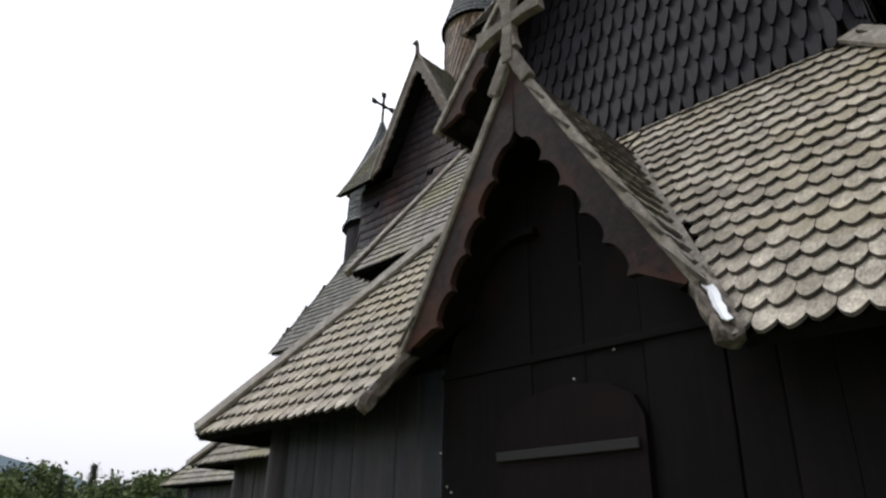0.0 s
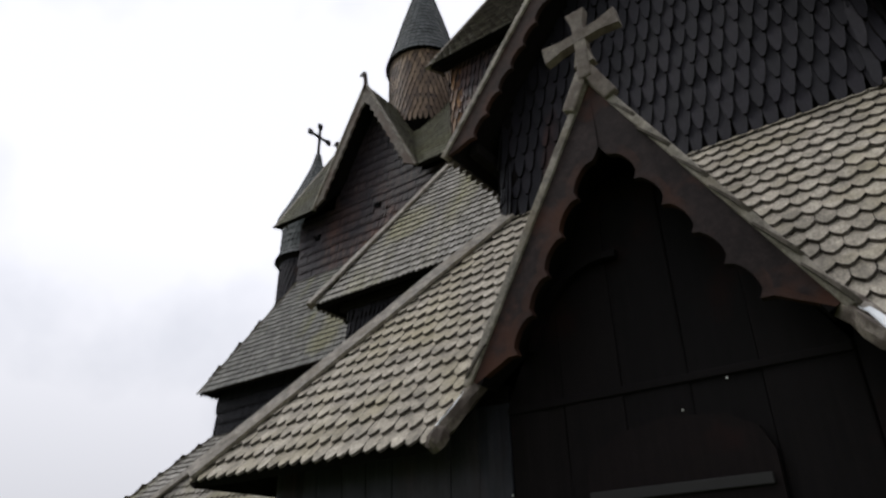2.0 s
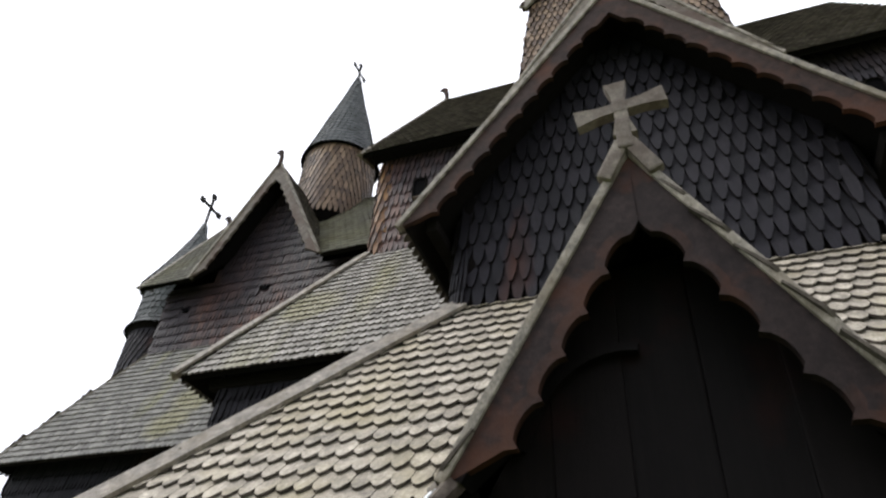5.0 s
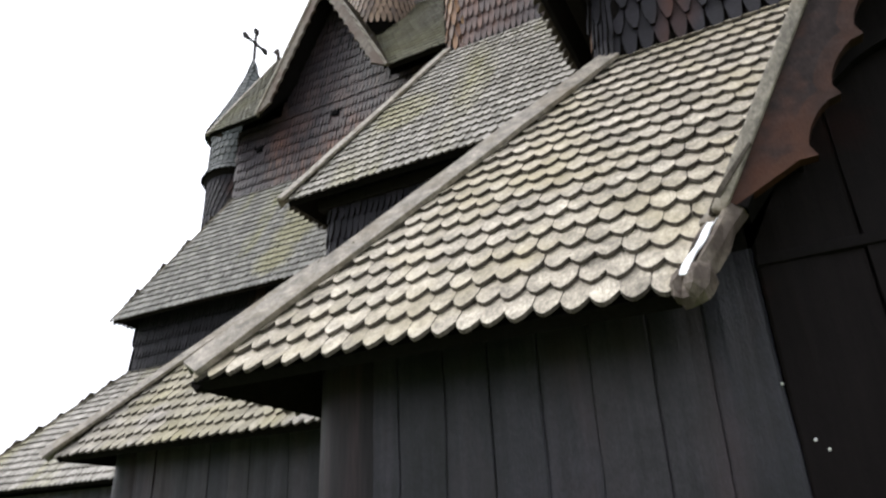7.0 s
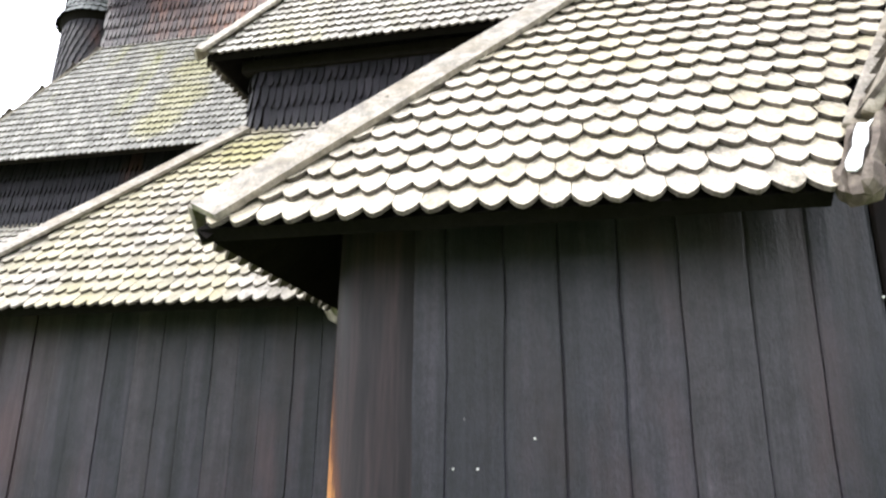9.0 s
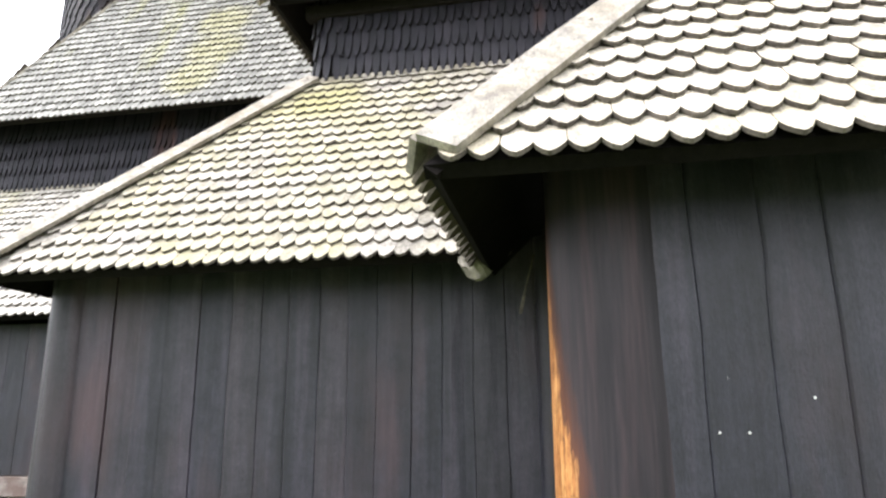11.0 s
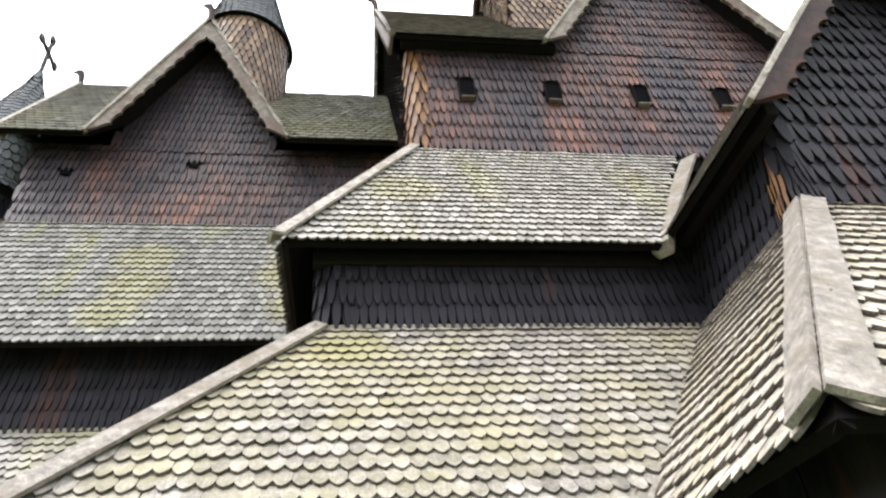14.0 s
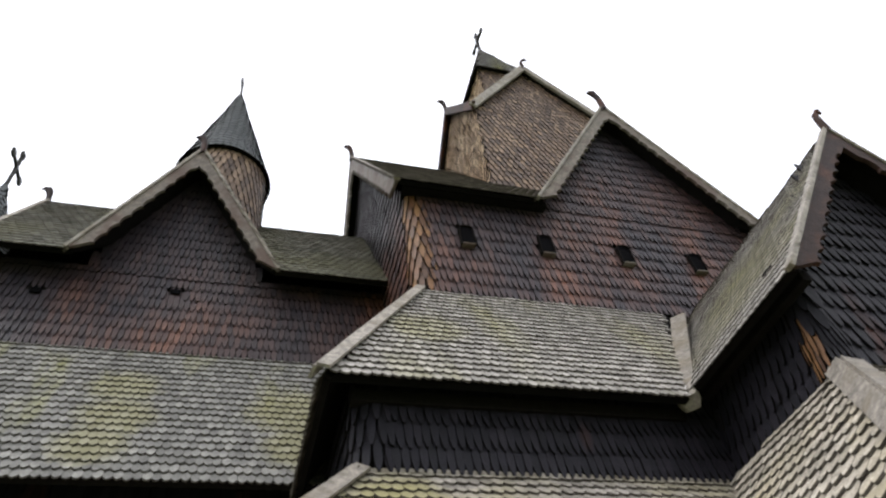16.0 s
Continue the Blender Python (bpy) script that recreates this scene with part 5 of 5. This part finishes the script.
for x0, sgn in ((KGL, -1), (KGR, 1)):
    pts = [(x0, KEY, KE), (x0, KEY - 0.05, KE), (KC, KEY - 0.05, KGP), (KC, kback, KGP)]
    if sgn > 0:
        pts = [(x0, KEY - 0.05, KE), (x0, KEY, KE), (KC, kback, KGP), (KC, KEY - 0.05, KGP)]
    roof(chancel, pts, mat=ROOF_HIGH, **ROOF_TOP)
    barge(chancel, (x0, KEY - 0.10, KE), (KC, KEY - 0.10, KGP + 0.02), 0.22, 0.30, 0.06, 0.10, 0.16, "grey-brown bargeboard", mat=BARGE_GREY)
    barge(chancel, (KTX - 0.02, YC + sgn * (YC - KEY), KE), (KTX - 0.02, YC, KR + 0.03), 0.25, 0.34, 0.05, 0.09, 0.25, yaxis=True, mat=BARGE_GREY)
finial(chancel, (KC, KEY - 0.10, KGP + 0.04), 0.42, -1)
finial(chancel, (KTX, YC, KR), 0.45, -1)
wall_block(chancel, [(QX, 16.0, 0.3), (NX, 16.0, 0.3), (NX, 16.0, 2.4), (QX, 16.0, 2.4)], (0, 0.2, 0))
wall_block(chancel, [(KX, 13.4, 4.4), (CX, 13.4, 4.4), (CX, 13.4, KE), (KX, 13.4, KE)], (0, -0.2, 0))

# the round turret on the chancel roof
turret = thing("round_turret", "round brown-shingled turret with a grey conical spire", "turret")
SC = (-10.58, YC)
bm = bmesh.new()
tube(bm, [(0.97, 12.3), (0.97, 15.2)], 40, SC)
drum = part("drum", bm, INNER, turret, "brown shingled drum", smooth=True)
round_field(drum, SC, [(0.98, 12.6), (0.98, 15.1)], 0.2, 0.14, DRUM, "point", near=60, spot=(-10.8, 10.5, 14))
cone = [(1.08, 15.05), (0.88, 15.75), (0.62, 16.8), (0.32, 17.9), (0.06, 19.0)]
bm = bmesh.new()
tube(bm, [(0.95, 15.1)] + [(r - 0.02, z) for r, z in cone], 40, SC)
sp = part("spire", bm, INNER, turret, "grey shingled conical spire", smooth=True)
round_field(sp, SC, cone, 0.19, 0.15, SPIRE, "round", 0.02)
iron_cross(turret, SC[0], SC[1], 19.05, 0.78, 90, 0.03)

# the apse with its own spire
apse = thing("round_apse", "round shingled apse with a pointed spire and cross", "apse")
AC = (-14.90, YC)
body = [(1.3, 0.4), (1.3, 4.6), (1.25, 5.3), (0.9, 5.6), (0.84, 9.9), (0.96, 10.05), (0.96, 10.12), (0.84, 10.3), (0.82, 11.6)]
bm = bmesh.new()
tube(bm, body, 40, AC)
ab = part("apse_wall", bm, INNER, apse, "round wall of dark shingles", smooth=True)
round_field(ab, AC, [(1.30, 4.6), (1.25, 5.3)], 0.19, 0.14, TAR, "point")
round_field(ab, AC, [(0.86, 7.0), (0.84, 9.8)], 0.19, 0.14, TAR, "point")
round_field(ab, AC, [(0.98, 10.0), (0.85, 10.3), (0.83, 11.5)], 0.19, 0.14, SPIRE, "round", 0.02)
cone = [(1.02, 11.35), (0.74, 11.95), (0.48, 12.55), (0.25, 13.15), (0.09, 13.65), (0.055, 13.9)]
bm = bmesh.new()
tube(bm, [(0.8, 11.4)] + [(r - 0.02, z) for r, z in cone], 36, AC)
sp = part("spire", bm, INNER, apse, "grey shingled spire with a flared foot", smooth=True)
round_field(sp, AC, cone, 0.18, 0.15, SPIRE, "round", 0.02, near=80, spot=(-15, 10, 12))
iron_cross(apse, AC[0], AC[1], 14.15, 0.95, 90, 0.035)

# ---- stone foundation ----
def stones(x0, y0, x1, y1, z0, z1, seed, label):
    th = thing("stone_foundation", label, "foundation", "structure")
    rng = random.Random(seed)
    ln = math.hypot(x1 - x0, y1 - y0)
    u = Vector(((x1 - x0) / ln, (y1 - y0) / ln, 0))
    nrm = Vector((u.y, -u.x, 0))
    rows = 2
    for r in range(rows):
        s = 0.0
        zh = (z1 - z0) / rows
        while s < ln - 0.05:
            ww = min(rng.uniform(0.12, 0.42), ln - s)
            bm = bmesh.new()
            add_box(bm, (0.012, -0.14, 0.01), (max(ww - 0.012, 0.03), 0.08 + rng.uniform(0, 0.10), zh - rng.uniform(0.012, 0.05)), None, min(0.04, ww * 0.25))
            for v in bm.verts:
                v.co += Vector((rng.uniform(-1, 1), rng.uniform(-1, 1), rng.uniform(-1, 1))) * 0.016
            p = Vector((x0, y0, z0 + zh * r)) + u * s
            bm.transform(Matrix.Translation(p) @ Matrix((u, nrm, Vector((0, 0, 1)))).transposed().to_4x4())
            part("stone", bm, STONE, th)
            s += ww
    return th


stones(PX, PY, mx(PX), PY, -0.12, 0.17, 1, "grey mossy field-stone foundation under the porch")
stones(NX, NY, PX, NY, -0.12, 0.28, 2, "grey mossy field-stone foundation under the nave gallery")
stones(QX, QY, NX, QY, -0.12, 0.39, 3, "grey mossy field-stone foundation under the chancel gallery")

# ---- grass tufts along the foot of the walls ----
def tufts(name, boxes, count, seed, label):
    rng = random.Random(seed)
    vs, fs = [], []
    for _ in range(count):
        x0, y0, x1, y1 = rng.choice(boxes)
        x, y = rng.uniform(x0, x1), rng.uniform(y0, y1)
        if noise.noise((x * 1.3, y * 1.3, 4)) < -0.1:
            continue
        z = ground_height(x, y) - 0.01
        for _ in range(5):
            a, h, lean = rng.uniform(0, 6.28), rng.uniform(0.05, 0.20), rng.uniform(0.1, 0.6)
            bx, by = x + rng.gauss(0, 0.03), y + rng.gauss(0, 0.03)
            dx, dy, w = math.cos(a), math.sin(a), rng.uniform(0.004, 0.009)
            k = len(vs)
            vs += [(bx - dy * w, by + dx * w, z), (bx + dy * w, by - dx * w, z), (bx + dx * h * lean * 0.4 + dy * w * 0.7, by + dy * h * lean * 0.4 - dx * w * 0.7, z + h * 0.6), (bx + dx * h * lean * 0.4 - dy * w * 0.7, by + dy * h * lean * 0.4 + dx * w * 0.7, z + h * 0.6), (bx + dx * h * lean, by + dy * h * lean, z + h)]
            fs += [(k, k + 1, k + 2, k + 3), (k + 3, k + 2, k + 4)]
    me = bpy.data.meshes.new(name)
    me.from_pydata(vs, [], fs)
    tagged(finish(name, me, BLADE), label, "grass", kind="stuff")


tufts("grass_tufts", [(-16, 6.8, -10.2, 7.65), (-12.6, 5.3, -10.2, 6.4), (-10.2, 4.6, -6, 5.3)], 5200, 3, "bright green grass tufts along the foundation stones")

# ---- trees and distance ----
def leaf_clumps(spots, size, per, rng, squash=1.0):
    vs, fs = [], []
    for c in spots:
        for _ in range(per):
            d = Vector((rng.gauss(0, 1), rng.gauss(0, 1), rng.gauss(0, 1) * squash)) * size * 0.6
            a = Vector((rng.gauss(0, 1), rng.gauss(0, 1), rng.gauss(0, 1))).normalized()
            b0 = a.orthogonal().normalized()
            k = len(vs)
            s = size * rng.uniform(0.18, 0.4)
            o = Vector(c) + d
            vs += [o - a * s, o + b0 * s * 0.6, o + a * s, o - b0 * s * 0.6 + a.cross(b0) * s * 0.25]
            fs.append((k, k + 1, k + 2, k + 3))
    return vs, fs


def tree(x, y, z, h, r, seed, mat, label, conifer=False):
    rng = random.Random(seed)
    th = thing("conifer" if conifer else "tree", label, "tree", group="trees beyond the churchyard")
    bm = bmesh.new()
    tube(bm, [(r * 0.09 + 0.05, 0), (r * 0.07 + 0.04, h * 0.3), (r * 0.04 + 0.02, h * 0.7), (0.02, h * (0.95 if conifer else 0.75))], 8)
    for i in range(7):
        a, f = rng.uniform(0, 6.28), rng.uniform(0.3, 0.8)
        ln = r * (1 - f) * 1.1
        beam(bm, (0, 0, h * f), (math.cos(a) * ln, math.sin(a) * ln, h * f + ln * (0.1 if conifer else 0.6)), 0.05 * r, 0.05 * r, bevel=0)
    trunk = part("trunk", bm, BARK, th, "rough bark trunk")
    spots = []
    for i in range(150 if conifer else 110):
        a = rng.uniform(0, 6.28)
        if conifer:
            f = rng.uniform(0.08, 1.0)
            rr = r * (1 - f) ** 0.8 * rng.uniform(0.3, 1.0) * (0.75 + 0.25 * math.sin(f * 40))
            spots.append((math.cos(a) * rr, math.sin(a) * rr, h * f))
        else:
            d = Vector((rng.gauss(0, 1), rng.gauss(0, 1), rng.gauss(0, 1))).normalized() * rng.uniform(0.35, 1.0)
            lob = 1 + 0.3 * noise.noise(d * 1.7 + Vector((seed, 0, 0)))
            spots.append((d.x * r * lob, d.y * r * lob, h * 0.58 + d.z * h * 0.40 * lob))
    vs, fs = leaf_clumps(spots, r * (0.20 if conifer else 0.34), 26, rng)
    me = bpy.data.meshes.new("crown")
    me.from_pydata(vs, [], fs)
    finish("crown", me, mat, th, "uneven leafy crown")
    th.location = (x, y, z)
    return th


def polar(deg, dist):
    return (math.cos(radians(deg)) * dist, math.sin(radians(deg)) * dist)


rng = random.Random(5)
for i in range(30):
    deg = 150 + i * 1.0 + rng.uniform(-0.4, 0.4)
    dist = rng.uniform(75, 120)
    x, y = polar(deg, dist)
    con = rng.random() < 0.12
    g = ground_height(x, y)
    el = 4.4 - 0.08 * max(0, deg - 163) + rng.uniform(-1.0, 0.3)
    h = 1.5 + dist * math.tan(radians(el)) - g
    tree(x, y, g - 0.2, h, h * (0.17 if con else 0.30), 100 + i, LEAF_DARK if con or rng.random() < 0.3 else LEAF, "dark green conifer beyond the churchyard" if con else "leafy green tree beyond the churchyard", con)
x, y = polar(170.6, 36)
g = ground_height(x, y)
tree(x, y, g, 1.5 + 36 * math.tan(radians(8.7)) - g, 0.85, 77, LEAF_DARK, "slender dark conifer with a thin tip", True)

bm = bmesh.new()
cols = []
for i in range(90):
    deg = 120 + i * 1.6
    el = 2.6 + 3.6 * max(0.0, 1 - abs(deg - 171) / 13) + 0.35 * noise.noise((deg * 0.11, 0, 0)) + 0.10 * noise.noise((deg * 0.9, 3, 0))
    h = 2700 * math.tan(radians(el))
    x, y = polar(deg, 1900)
    x2, y2 = polar(deg, 2700)
    cols.append([bm.verts.new((x, y, -90)), bm.verts.new((x * 1.2, y * 1.2, h * 0.6)), bm.verts.new((x2, y2, h)), bm.verts.new((x2 * 1.2, y2 * 1.2, -90))])
for a, c in zip(cols, cols[1:]):
    for i in range(3):
        bm.faces.new((a[i], a[i + 1], c[i + 1], c[i]))
tagged(part("backdrop_hill", bm, HILL, smooth=True), "distant wooded hill, blue-grey with painted haze", "hill", kind="structure")


# ---- the shingles themselves, last of all ----
for parent, mats, w, length, th, shape, mat, near, spot in PENDING:
    variants = protos(w, length, th, shape, mat)
    rng = random.Random(len(mats))
    if near and spot is not None:
        sp = Vector(spot)
        mats = sorted(mats, key=lambda m: (m.translation - sp).length_squared)
    else:
        near = 0
    for m in mats[:near]:
        ob = new("shingle", rng.choice(variants)[0])
        ob.parent = parent
        ob.matrix_basis = parent.matrix_basis.inverted() @ m
    rest = mats[near:]
    if rest:
        vs, fs, base = [], [], 0
        for m in rest:
            _, pv, pf = rng.choice(variants)
            mm = np.array(m)
            vs.append(pv @ mm[:3, :3].T + mm[:3, 3])
            fs += [tuple(base + i for i in f) for f in pf]
            base += len(pv)
        me = bpy.data.meshes.new("shingles")
        me.from_pydata(np.concatenate(vs).tolist(), [], fs)
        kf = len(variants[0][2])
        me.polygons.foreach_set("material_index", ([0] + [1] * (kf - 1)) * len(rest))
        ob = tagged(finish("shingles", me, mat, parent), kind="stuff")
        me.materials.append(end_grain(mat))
